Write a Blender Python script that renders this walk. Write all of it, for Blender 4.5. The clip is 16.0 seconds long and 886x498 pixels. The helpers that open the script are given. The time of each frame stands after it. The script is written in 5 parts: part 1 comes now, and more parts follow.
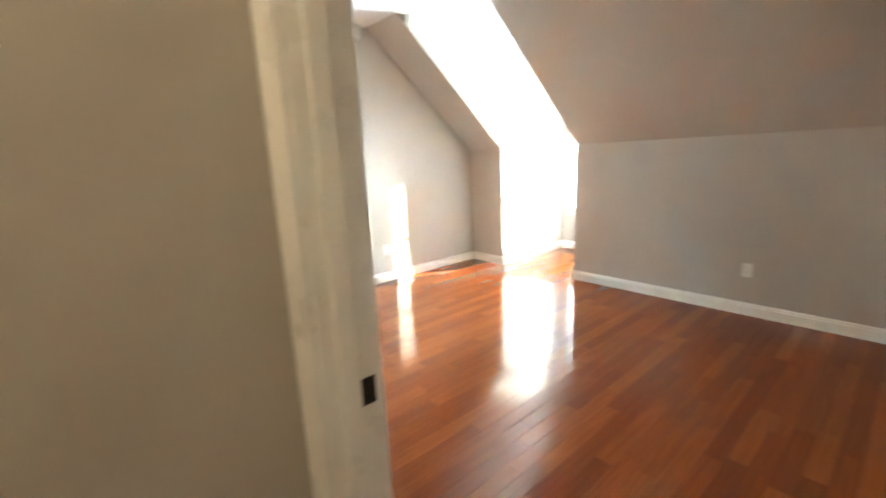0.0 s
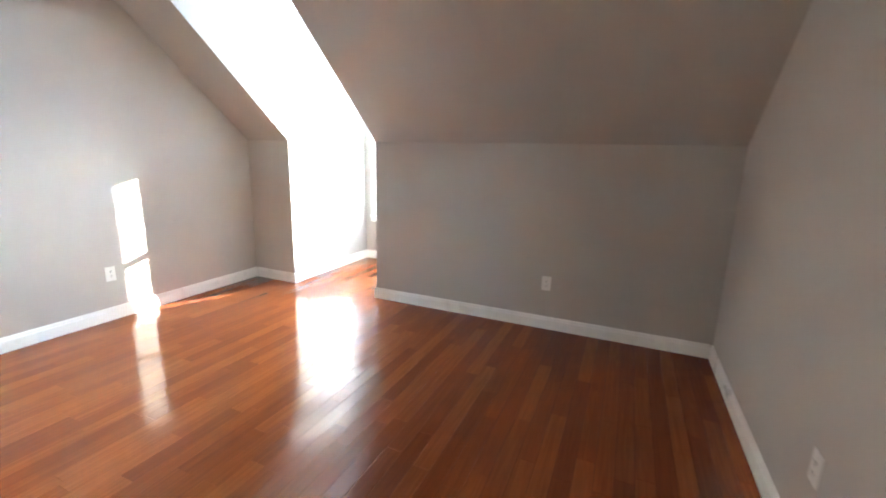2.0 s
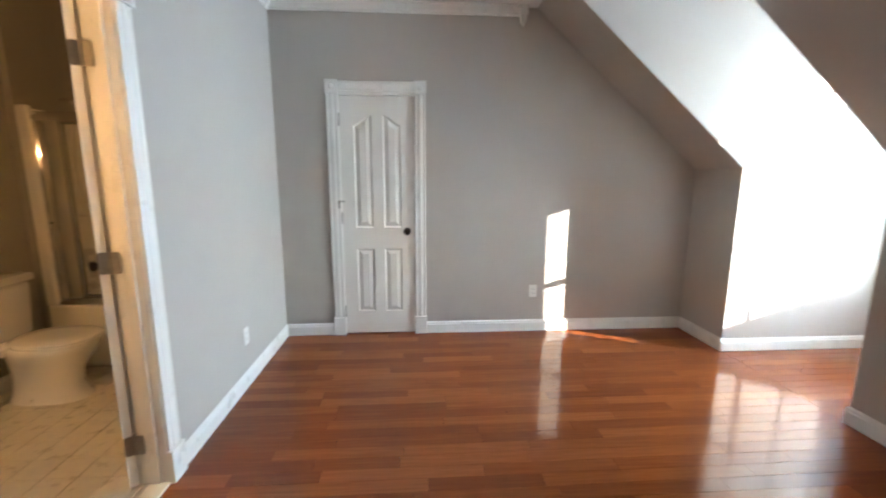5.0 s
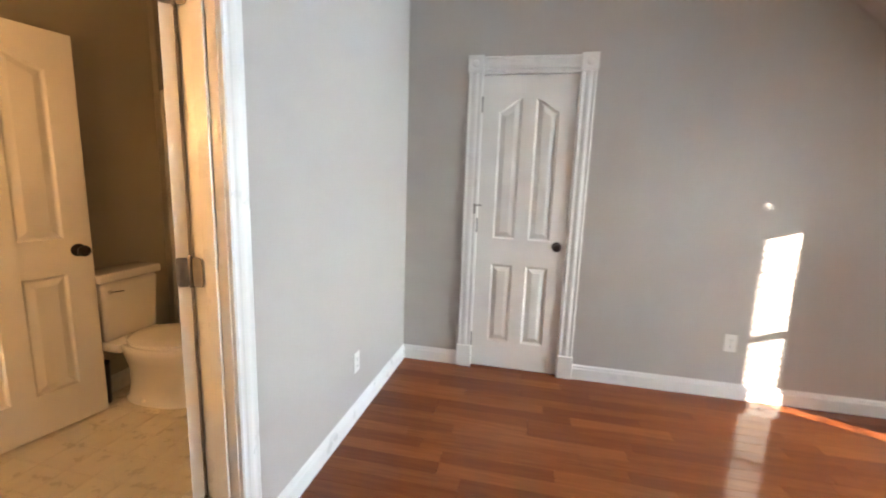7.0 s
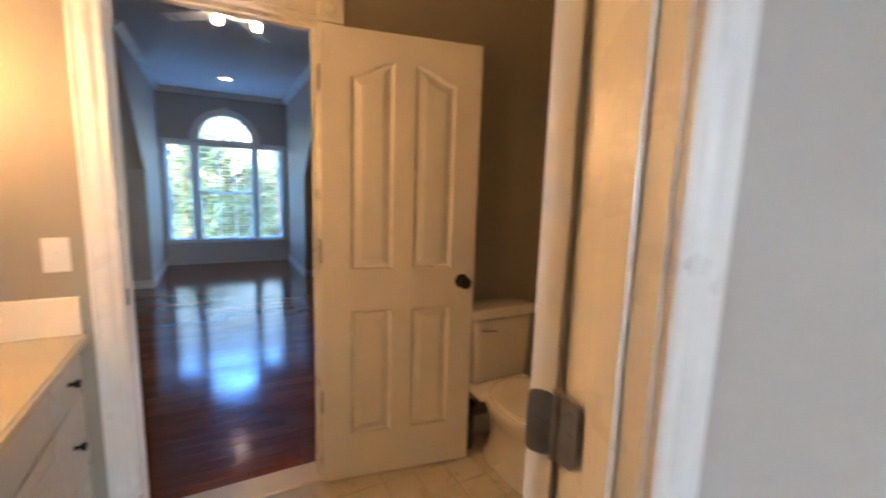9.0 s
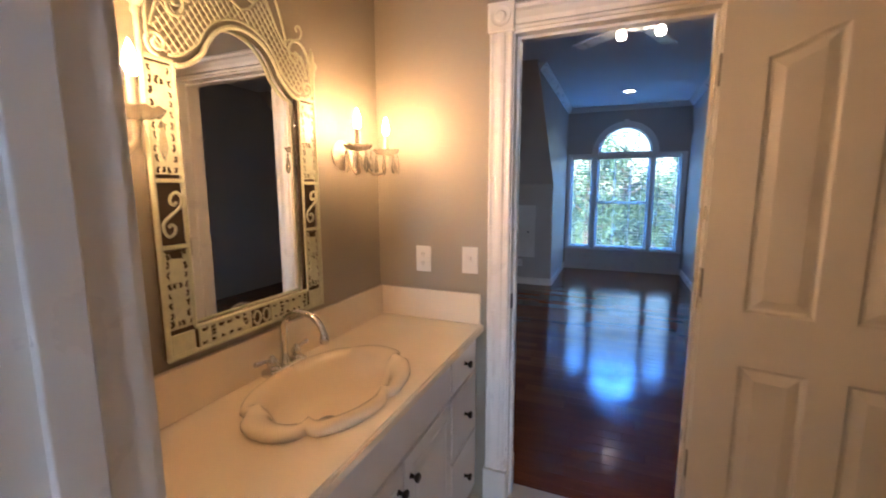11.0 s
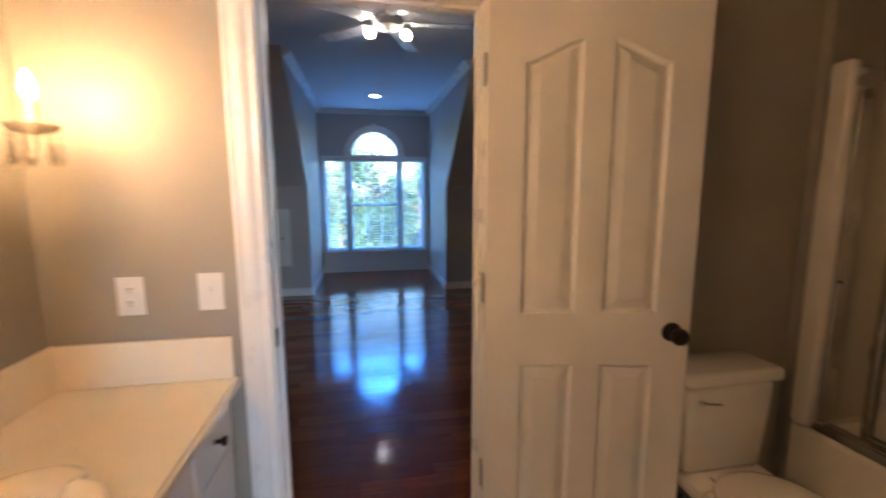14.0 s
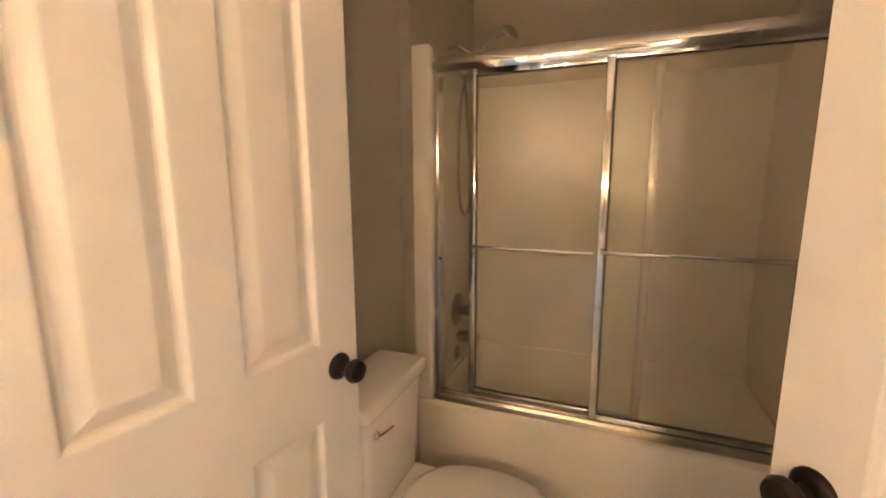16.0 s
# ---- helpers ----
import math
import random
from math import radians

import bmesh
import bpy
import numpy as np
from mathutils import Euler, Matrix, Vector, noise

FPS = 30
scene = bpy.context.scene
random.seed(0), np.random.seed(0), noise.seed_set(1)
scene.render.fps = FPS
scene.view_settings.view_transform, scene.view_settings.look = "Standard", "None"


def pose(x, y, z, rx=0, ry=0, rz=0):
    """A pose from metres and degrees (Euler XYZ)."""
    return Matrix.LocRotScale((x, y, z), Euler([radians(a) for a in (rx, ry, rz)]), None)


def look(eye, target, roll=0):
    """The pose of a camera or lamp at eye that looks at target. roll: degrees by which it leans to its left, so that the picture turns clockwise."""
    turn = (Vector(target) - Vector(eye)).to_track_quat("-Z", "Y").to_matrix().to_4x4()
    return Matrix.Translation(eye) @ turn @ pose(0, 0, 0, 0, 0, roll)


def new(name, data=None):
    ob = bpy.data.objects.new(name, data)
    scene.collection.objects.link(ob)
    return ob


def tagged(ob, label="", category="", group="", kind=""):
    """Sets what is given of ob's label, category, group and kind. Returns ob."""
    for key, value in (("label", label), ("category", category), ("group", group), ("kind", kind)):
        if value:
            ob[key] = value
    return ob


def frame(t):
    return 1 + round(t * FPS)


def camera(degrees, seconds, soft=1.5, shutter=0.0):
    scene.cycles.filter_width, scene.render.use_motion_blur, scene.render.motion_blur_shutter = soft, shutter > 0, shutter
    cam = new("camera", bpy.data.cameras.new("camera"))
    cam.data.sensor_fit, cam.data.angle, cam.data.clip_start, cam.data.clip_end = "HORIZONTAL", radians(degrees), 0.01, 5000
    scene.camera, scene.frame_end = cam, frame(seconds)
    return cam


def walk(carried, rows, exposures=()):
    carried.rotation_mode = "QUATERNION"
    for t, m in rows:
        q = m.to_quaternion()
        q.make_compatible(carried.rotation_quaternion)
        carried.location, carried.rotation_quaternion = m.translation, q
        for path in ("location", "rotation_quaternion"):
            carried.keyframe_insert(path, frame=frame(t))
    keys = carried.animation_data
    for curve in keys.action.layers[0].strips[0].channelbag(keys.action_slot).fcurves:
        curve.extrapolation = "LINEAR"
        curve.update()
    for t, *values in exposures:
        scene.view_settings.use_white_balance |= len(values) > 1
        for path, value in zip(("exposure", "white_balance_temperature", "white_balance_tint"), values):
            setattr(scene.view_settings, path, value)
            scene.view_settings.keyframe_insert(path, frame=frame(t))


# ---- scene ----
cam = camera(93.4, 16.0, soft=1.8, shutter=0.5)
PATH = [
    (0, (1.133, 0.316, 1.39), (2.408, 1.797, 0.964), -2.6),
    (0.5, (1.298, 0.469, 1.385), (2.924, 1.512, 0.962), -2.0),
    (1, (1.413, 0.577, 1.359), (3.223, 1.314, 0.937), -1.3),
    (1.5, (1.621, 0.629, 1.345), (3.46, 1.292, 0.923), 0.4),
    (2, (1.884, 0.661, 1.35), (3.673, 1.444, 0.918), 1.5),
    (2.5, (2.134, 0.739, 1.338), (3.852, 1.67, 0.915), 0.9),
    (3, (2.337, 0.79, 1.35), (3.934, 1.938, 0.987), -0.1),
    (3.5, (2.534, 0.776, 1.355), (3.834, 2.263, 1.043), 0.2),
    (4, (2.665, 0.738, 1.378), (3.553, 2.504, 1.072), 0.9),
    (4.5, (2.714, 0.73, 1.4), (3.177, 2.649, 1.078), 0.4),
    (5, (2.675, 0.743, 1.401), (2.809, 2.708, 1.055), 0.2),
    (5.2, (2.664, 0.756, 1.401), (2.695, 2.716, 1.037), 0.2),
    (7.3, (2.379, 1.591, 1.348), (1.824, 3.487, 1.032), 2.4),
    (7.5, (2.331, 1.678, 1.348), (1.652, 3.533, 1.036), 2.6),
    (8, (2.159, 1.862, 1.346), (1.151, 3.564, 1.05), 2.7),
    (8.5, (1.957, 2.01, 1.362), (0.578, 3.425, 1.083), 2.3),
    (9, (1.809, 2.122, 1.357), (0.075, 3.066, 1.068), 1.8),
    (9.5, (1.717, 2.213, 1.35), (-0.215, 2.627, 1.039), 1.5),
    (10, (1.698, 2.22, 1.347), (-0.271, 2.111, 1.012), 0.9),
    (10.2, (1.694, 2.214, 1.348), (-0.257, 1.923, 1.007), 0.6),
    (12.3, (1.644, 2.222, 1.491), (-0.096, 1.255, 1.293), 0.6),
    (12.5, (1.634, 2.219, 1.488), (-0.137, 1.311, 1.286), 0.6),
    (13, (1.58, 2.209, 1.471), (-0.297, 1.558, 1.24), 0.5),
    (13.5, (1.471, 2.162, 1.444), (-0.503, 1.984, 1.183), 0.1),
    (14, (1.357, 2.117, 1.4), (-0.591, 2.479, 1.124), -0.1),
    (14.5, (1.226, 2.176, 1.358), (-0.553, 3.041, 1.06), -0.4),
    (15, (1.027, 2.273, 1.362), (-0.456, 3.579, 1.051), -0.4),
    (15.5, (0.9, 2.335, 1.358), (-0.228, 3.956, 1.048), -0.35),
    (16, (0.747, 2.332, 1.367), (0.022, 4.168, 1.044), -0.3),
]
EXPOSURES = [
    (0, 4.95, 7000, 3), (0.5, 4.95, 6700, 7), (1.5, 4.4, 6300, 9), (2.5, 4.5, 6400, 9), (3.5, 4.35, 6500, 10), (4, 3.95, 6500, 10), (5, 3.38, 6600, 10),
    (7.5, 3.55, 7200, 16), (8.5, 3.35, 7300, 18), (9.0, 2.95, 7100, 19), (9.5, 2.85, 6700, 19), (10.2, 2.75, 6000, 20), (12.5, 2.15, 5750, 21),
    (13.5, 2.5, 5500, 17), (14, 2.85, 5700, 17), (14.5, 3.5, 5800, 17), (15.2, 3.65, 6200, 12), (15.5, 3.75, 6200, 11), (16, 4.1, 5050, 10),
]
walk(cam, [(t, look(eye, target, roll)) for t, eye, target, roll in PATH], EXPOSURES)

# ---- light: low morning sun through the dormer, sky, candle bulbs ----
SUN_WAY = Vector((-1.0, 0.488, -0.32)).normalized()
world = bpy.data.worlds.new("sky")
scene.world = world
world.use_nodes = True
wt = world.node_tree
sky = wt.nodes.new("ShaderNodeTexSky")
sky.sky_type = "NISHITA"
sky.sun_disc = False
sky.sun_elevation = math.asin(-SUN_WAY.z)
sky.sun_rotation = math.atan2(-SUN_WAY.x, -SUN_WAY.y)
wt.links.new(sky.outputs[0], wt.nodes["Background"].inputs[0])
wt.nodes["Background"].inputs[1].default_value = 0.15
sun_data = bpy.data.lights.new("sun", "SUN")
sun_data.energy, sun_data.angle, sun_data.color = 5.0, radians(0.4), (1.0, 0.93, 0.84)
sun = new("sun", sun_data)
sun.matrix_world = look((30, -15, 10), Vector((30, -15, 10)) + SUN_WAY)


def fill_panel(name, place, towards, width, height, power, colour):
    d = bpy.data.lights.new(name, "AREA")
    d.shape, d.size, d.size_y, d.energy, d.color = "RECTANGLE", width, height, power, colour
    ob = new(name, d)
    ob.matrix_world = look(place, towards)
    return ob


# Added area lamps outside the panes, standing in for light from the sky.
fill_panel("sky_fill_east", (6.70, 3.29, 1.52), (5.6, 3.29, 1.52), 0.95, 1.95, 27, (0.70, 0.84, 1.0))
# Saturated blue and above view, so the far floor reflects blue.
fill_panel("sky_fill_west", (-8.8, 2.31, 4.05), (-5.0, 2.31, 0.9), 3.8, 2.5, 125, (0.08, 0.36, 1.0))


# ---- materials ----
def mat(name, colour, rough=0.5, metal=0.0, vary=0.06, scale=8.0, bump=0.0, bump_scale=200.0, coat=0.0, spec=0.5):
    m = bpy.data.materials.new(name)
    m.use_nodes = True
    nt = m.node_tree
    b = nt.nodes["Principled BSDF"]
    b.inputs["Roughness"].default_value = rough
    b.inputs["Metallic"].default_value = metal
    b.inputs["Coat Weight"].default_value = coat
    b.inputs["Coat Roughness"].default_value = 0.12
    b.inputs["Specular IOR Level"].default_value = spec
    co = nt.nodes.new("ShaderNodeTexCoord")
    geo = nt.nodes.new("ShaderNodeNewGeometry")
    n1 = nt.nodes.new("ShaderNodeTexNoise")
    n1.inputs["Scale"].default_value, n1.inputs["Detail"].default_value = scale, 5
    nt.links.new(geo.outputs["Position"], n1.inputs["Vector"])
    n2 = nt.nodes.new("ShaderNodeTexNoise")
    n2.inputs["Scale"].default_value, n2.inputs["Detail"].default_value = scale * 0.13, 2
    nt.links.new(geo.outputs["Position"], n2.inputs["Vector"])
    add = nt.nodes.new("ShaderNodeMath")
    add.operation = "ADD"
    nt.links.new(n1.outputs[0], add.inputs[0])
    nt.links.new(n2.outputs[0], add.inputs[1])
    mr = nt.nodes.new("ShaderNodeMapRange")
    mr.inputs["From Min"].default_value, mr.inputs["From Max"].default_value = 0.6, 1.4
    mr.inputs["To Min"].default_value, mr.inputs["To Max"].default_value = 1 - vary, 1 + vary
    nt.links.new(add.outputs[0], mr.inputs[0])
    mul = nt.nodes.new("ShaderNodeVectorMath")
    mul.operation = "SCALE"
    mul.inputs[0].default_value = colour
    nt.links.new(mr.outputs[0], mul.inputs["Scale"])
    nt.links.new(mul.outputs[0], b.inputs["Base Color"])
    rr = nt.nodes.new("ShaderNodeMapRange")
    rr.inputs["From Min"].default_value, rr.inputs["From Max"].default_value = 0.3, 0.7
    rr.inputs["To Min"].default_value, rr.inputs["To Max"].default_value = rough * 0.85, min(1, rough * 1.15)
    nt.links.new(n1.outputs[0], rr.inputs[0])
    nt.links.new(rr.outputs[0], b.inputs["Roughness"])
    if bump:
        n3 = nt.nodes.new("ShaderNodeTexNoise")
        n3.inputs["Scale"].default_value, n3.inputs["Detail"].default_value = bump_scale, 3
        nt.links.new(geo.outputs["Position"], n3.inputs["Vector"])
        bu = nt.nodes.new("ShaderNodeBump")
        bu.inputs["Strength"].default_value, bu.inputs["Distance"].default_value = bump, 0.002
        nt.links.new(n3.outputs[0], bu.inputs["Height"])
        nt.links.new(bu.outputs[0], b.inputs["Normal"])
    return m


def wood(name, islands, across=False):
    """Cherry-stained strip floor, boards along x (across: along y), glossy finish, boards slightly cupped."""
    m = bpy.data.materials.new(name)
    m.use_nodes = True
    nt = m.node_tree
    b = nt.nodes["Principled BSDF"]
    geo = nt.nodes.new("ShaderNodeNewGeometry")
    if islands:
        rnd = geo.outputs["Random Per Island"]
    else:
        rnd = nt.nodes.new("ShaderNodeObjectInfo").outputs["Random"]
    shift = nt.nodes.new("ShaderNodeVectorMath")
    shift.operation = "SCALE"
    shift.inputs[0].default_value = (37.0, 19.0, 11.0)
    nt.links.new(rnd, shift.inputs["Scale"])
    addv = nt.nodes.new("ShaderNodeVectorMath")
    nt.links.new(geo.outputs["Position"], addv.inputs[0])
    nt.links.new(shift.outputs[0], addv.inputs[1])
    mp = nt.nodes.new("ShaderNodeMapping")
    mp.inputs["Scale"].default_value = (42.0, 2.2, 10.0) if across else (2.2, 42.0, 10.0)
    nt.links.new(addv.outputs[0], mp.inputs[0])
    grain = nt.nodes.new("ShaderNodeTexNoise")
    grain.inputs["Scale"].default_value, grain.inputs["Detail"].default_value, grain.inputs["Distortion"].default_value = 1.6, 8, 0.6
    nt.links.new(mp.outputs[0], grain.inputs["Vector"])
    ramp = nt.nodes.new("ShaderNodeValToRGB")
    e = ramp.color_ramp.elements
    e[0].position, e[0].color = 0.0, (0.11, 0.025, 0.008, 1)
    e[1].position, e[1].color = 1.0, (0.42, 0.132, 0.038, 1)
    mid = e.new(0.5)
    mid.color = (0.24, 0.062, 0.017, 1)
    mix = nt.nodes.new("ShaderNodeMath")
    mix.operation = "MULTIPLY_ADD"
    mix.inputs[1].default_value, mix.inputs[2].default_value = 0.34, 0.08
    nt.links.new(rnd, mix.inputs[0])
    mix2 = nt.nodes.new("ShaderNodeMath")
    mix2.operation = "MULTIPLY_ADD"
    mix2.inputs[1].default_value = 0.5
    nt.links.new(grain.outputs[0], mix2.inputs[0])
    nt.links.new(mix.outputs[0], mix2.inputs[2])
    nt.links.new(mix2.outputs[0], ramp.inputs[0])
    nt.links.new(ramp.outputs[0], b.inputs["Base Color"])
    big = nt.nodes.new("ShaderNodeTexNoise")
    big.inputs["Scale"].default_value, big.inputs["Detail"].default_value = 2.5, 4
    nt.links.new(geo.outputs["Position"], big.inputs["Vector"])
    rr = nt.nodes.new("ShaderNodeMapRange")
    rr.inputs["From Min"].default_value, rr.inputs["From Max"].default_value = 0.3, 0.7
    rr.inputs["To Min"].default_value, rr.inputs["To Max"].default_value = 0.09, 0.17
    nt.links.new(big.outputs[0], rr.inputs[0])
    nt.links.new(rr.outputs[0], b.inputs["Roughness"])
    b.inputs["IOR"].default_value = 1.5
    wav = nt.nodes.new("ShaderNodeMapping")
    wav.inputs["Scale"].default_value = (20.0, 3.0, 6.0) if across else (3.0, 20.0, 6.0)
    nt.links.new(addv.outputs[0], wav.inputs[0])
    wn = nt.nodes.new("ShaderNodeTexNoise")
    wn.inputs["Scale"].default_value, wn.inputs["Detail"].default_value = 1.0, 3
    nt.links.new(wav.outputs[0], wn.inputs["Vector"])
    bu = nt.nodes.new("ShaderNodeBump")
    bu.inputs["Strength"].default_value, bu.inputs["Distance"].default_value = 0.15 if across else 0.24, 0.0016
    nt.links.new(wn.outputs[0], bu.inputs["Height"])
    nt.links.new(bu.outputs[0], b.inputs["Normal"])
    return m


def glass(name, rough, colour, ior=1.45, bump=0.0):
    m = mat(name, colour, rough, vary=0.02, bump=bump, bump_scale=120)
    b = m.node_tree.nodes["Principled BSDF"]
    b.inputs["Transmission Weight"].default_value = 1.0
    b.inputs["IOR"].default_value = ior
    return m


def glow(name, colour, strength):
    m = bpy.data.materials.new(name)
    m.use_nodes = True
    b = m.node_tree.nodes["Principled BSDF"]
    b.inputs["Emission Color"].default_value = (*colour, 1)
    b.inputs["Emission Strength"].default_value = strength
    return m


# Bathroom walls: a darker, more olive base than the greige walls.
BATH_WALL = mat("darker_taupe_bath_wall", (0.365, 0.33, 0.262), 0.5, vary=0.05, scale=3.0, bump=0.25, bump_scale=160, spec=0.4)
PAINT = mat("greige_wall_paint", (0.50, 0.468, 0.427), 0.5, vary=0.04, scale=3.0, bump=0.25, bump_scale=160, spec=0.4)
WHITE = mat("white_ceiling_paint", (0.78, 0.77, 0.75), 0.8, vary=0.03, scale=2.0, bump=0.25, bump_scale=120)
TRIM = mat("white_semi_gloss_trim", (0.83, 0.82, 0.78), 0.3, vary=0.020, scale=9.0, bump=0.06, bump_scale=60)
DOOR = mat("white_door_paint", (0.82, 0.80, 0.75), 0.34, vary=0.04, scale=5.0, bump=0.10, bump_scale=90)
WOOD = wood("cherry_strip_floor", False)
WOOD_JOINED = wood("cherry_strip_floor_joined", True)
WOOD_FAR = wood("far_strip_floor", False, True)
WOOD_FAR_JOINED = wood("far_strip_floor_joined", True, True)
SUBFLOOR = mat("dark_floor_joint", (0.03, 0.012, 0.006), 0.8)
BRONZE = mat("oil_rubbed_bronze", (0.028, 0.022, 0.018), 0.32, metal=0.7, vary=0.3)
NICKEL = mat("dull_nickel", (0.36, 0.34, 0.31), 0.34, metal=1.0, vary=0.15, scale=60)
CHROME = mat("polished_chrome", (0.82, 0.82, 0.82), 0.07, metal=1.0, vary=0.02)
# Faucet metal: same as chrome with a darker grey base.
FAUCET = mat("darker_chrome", (0.62, 0.61, 0.59), 0.06, metal=1.0, vary=0.08, scale=50)
SATIN = mat("satin_aluminium", (0.75, 0.73, 0.68), 0.2, metal=1.0, vary=0.05, scale=30)
PLATE = mat("white_plastic_plate", (0.80, 0.79, 0.75), 0.35, vary=0.02)
SLOT = mat("dark_slot", (0.03, 0.03, 0.03), 0.6)
MARBLE = mat("cream_cultured_marble", (0.90, 0.80, 0.63), 0.10, vary=0.07, scale=4.0, coat=0.4)
PORCELAIN = mat("white_porcelain", (0.80, 0.77, 0.72), 0.09, vary=0.02, coat=0.4)
BONE = mat("bone_porcelain", (0.88, 0.77, 0.59), 0.07, vary=0.03, coat=0.4)
FIBRE = mat("ivory_fibreglass", (0.82, 0.77, 0.66), 0.22, vary=0.03, scale=3)
CABINET = mat("white_cabinet_paint", (0.72, 0.70, 0.67), 0.36, vary=0.04, bump=0.06, bump_scale=80)
TILE = mat("beige_floor_tile", (0.66, 0.60, 0.50), 0.3, vary=0.10, scale=14.0, bump=0.08, bump_scale=40)
GROUT = mat("tan_grout", (0.55, 0.49, 0.40), 0.85, vary=0.15, scale=40)
MINT = mat("distressed_mint_metal", (0.62, 0.64, 0.47), 0.5, metal=0.0, vary=0.16, scale=55.0, bump=0.3, bump_scale=150)
MIRROR = mat("silvered_mirror", (0.86, 0.87, 0.86), 0.015, metal=1.0, vary=0.0)
CANDLE = mat("ivory_candle_sleeve", (0.72, 0.66, 0.56), 0.4, vary=0.05)
SCONCE = mat("antique_cream_metal", (0.66, 0.58, 0.45), 0.4, metal=0.2, vary=0.25, scale=60, bump=0.2)
# The blue tint puts the daylight's cool cast into the panes.
PANE = glass("window_glass", 0.0, (0.76, 0.91, 1.0), 1.01)


def see_through(name, clear, veil, colour, rough):
    """Thin glass: part clear, part light-scattering, with a glossy skin."""
    m = bpy.data.materials.new(name)
    m.use_nodes = True
    nt = m.node_tree
    nt.nodes.remove(nt.nodes["Principled BSDF"])
    tr = nt.nodes.new("ShaderNodeBsdfTransparent")
    tl = nt.nodes.new("ShaderNodeBsdfTranslucent")
    df = nt.nodes.new("ShaderNodeBsdfDiffuse")
    gl = nt.nodes.new("ShaderNodeBsdfGlossy")
    tr.inputs[0].default_value = (0.95, 0.94, 0.90, 1)
    tl.inputs[0].default_value = df.inputs[0].default_value = (*colour, 1)
    gl.inputs["Roughness"].default_value = rough
    no = nt.nodes.new("ShaderNodeTexNoise")
    no.inputs["Scale"].default_value = 140
    geo = nt.nodes.new("ShaderNodeNewGeometry")
    nt.links.new(geo.outputs["Position"], no.inputs["Vector"])
    bu = nt.nodes.new("ShaderNodeBump")
    bu.inputs["Strength"].default_value, bu.inputs["Distance"].default_value = 0.4, 0.002
    nt.links.new(no.outputs[0], bu.inputs["Height"])
    nt.links.new(bu.outputs[0], gl.inputs["Normal"])
    a, b, c = (nt.nodes.new("ShaderNodeMixShader") for _ in range(3))
    a.inputs[0].default_value = 0.55
    nt.links.new(tl.outputs[0], a.inputs[1])
    nt.links.new(df.outputs[0], a.inputs[2])
    b.inputs[0].default_value = veil
    nt.links.new(tr.outputs[0], b.inputs[1])
    nt.links.new(a.outputs[0], b.inputs[2])
    fr = nt.nodes.new("ShaderNodeFresnel")
    fr.inputs[0].default_value = 1.5
    nt.links.new(fr.outputs[0], c.inputs[0])
    nt.links.new(b.outputs[0], c.inputs[1])
    nt.links.new(gl.outputs[0], c.inputs[2])
    nt.links.new(c.outputs[0], nt.nodes["Material Output"].inputs[0])
    return m


CRYSTAL = see_through("clear_crystal", 1, 0.12, (0.9, 0.88, 0.84), 0.03)
DISH = see_through("pressed_glass_dish", 1, 0.45, (0.62, 0.55, 0.45), 0.08)
FROST = see_through("obscure_shower_glass", 1, 0.255, (0.97, 0.93, 0.78), 0.24)
HALL_FILL = glow("hall_fill_glow", (1.0, 0.80, 0.58), 2.6)
FLAME = glow("warm_bulb", (1.0, 0.57, 0.24), 84.0)
FAN_BULB = glow("white_fan_bulb", (1.0, 0.80, 0.55), 7.0)
LED = glow("recessed_lens", (1.0, 0.86, 0.70), 4.0)
SLAT = mat("white_blind_slat", (0.80, 0.80, 0.78), 0.45, vary=0.02)
FRET_SHADE = mat("fret_shade_brown", (0.09, 0.065, 0.045), 0.8)
BARK = mat("grey_brown_bark", (0.12, 0.09, 0.06), 0.9, vary=0.3, scale=20, bump=0.6, bump_scale=30)
LEAF = mat("yellow_green_leaf", (0.085, 0.155, 0.095), 0.6, vary=0.5, scale=3.0)
GRASS = mat("lawn", (0.07, 0.10, 0.03), 0.9, vary=0.3, scale=0.8)
ROOF = mat("brown_shingle", (0.10, 0.08, 0.07), 0.9, vary=0.3, scale=20)


# ---- mesh helpers ----
def mesh_of(bm, name, material, smooth=0.0):
    bmesh.ops.recalc_face_normals(bm, faces=bm.faces)
    me = bpy.data.meshes.new(name)
    if smooth:
        for f in bm.faces:
            f.smooth = True
        for ed in bm.edges:
            if len(ed.link_faces) == 2 and ed.calc_face_angle(0) > radians(smooth):
                ed.smooth = False
    bm.to_mesh(me)
    bm.free()
    me.materials.append(material)
    return me


def part(name, bm, material, parent=None, label="", smooth=0.0, m=None):
    ob = new(name, mesh_of(bm, name, material, smooth))
    if m is not None:
        ob.matrix_basis = m
    if parent is not None:
        ob.parent = parent
    if label:
        ob["label"] = label
    return ob


def thing(name, m, label, category, group="", kind=""):
    ob = new(name)
    ob.empty_display_size = 0.1
    ob.matrix_basis = m
    return tagged(ob, label, category, group, kind)


def box(bm, x0, x1, y0, y1, z0, z1, bevel=0.0, seg=2):
    g = bmesh.ops.create_cube(bm, size=1.0)
    vs = g["verts"]
    for v in vs:
        v.co = Vector(((x0 + x1) / 2 + v.co.x * (x1 - x0), (y0 + y1) / 2 + v.co.y * (y1 - y0), (z0 + z1) / 2 + v.co.z * (z1 - z0)))
    if bevel:
        es = {e for v in vs for e in v.link_edges}
        bmesh.ops.bevel(bm, geom=list(es), offset=bevel, segments=seg, affect="EDGES", profile=0.5)
    return bm


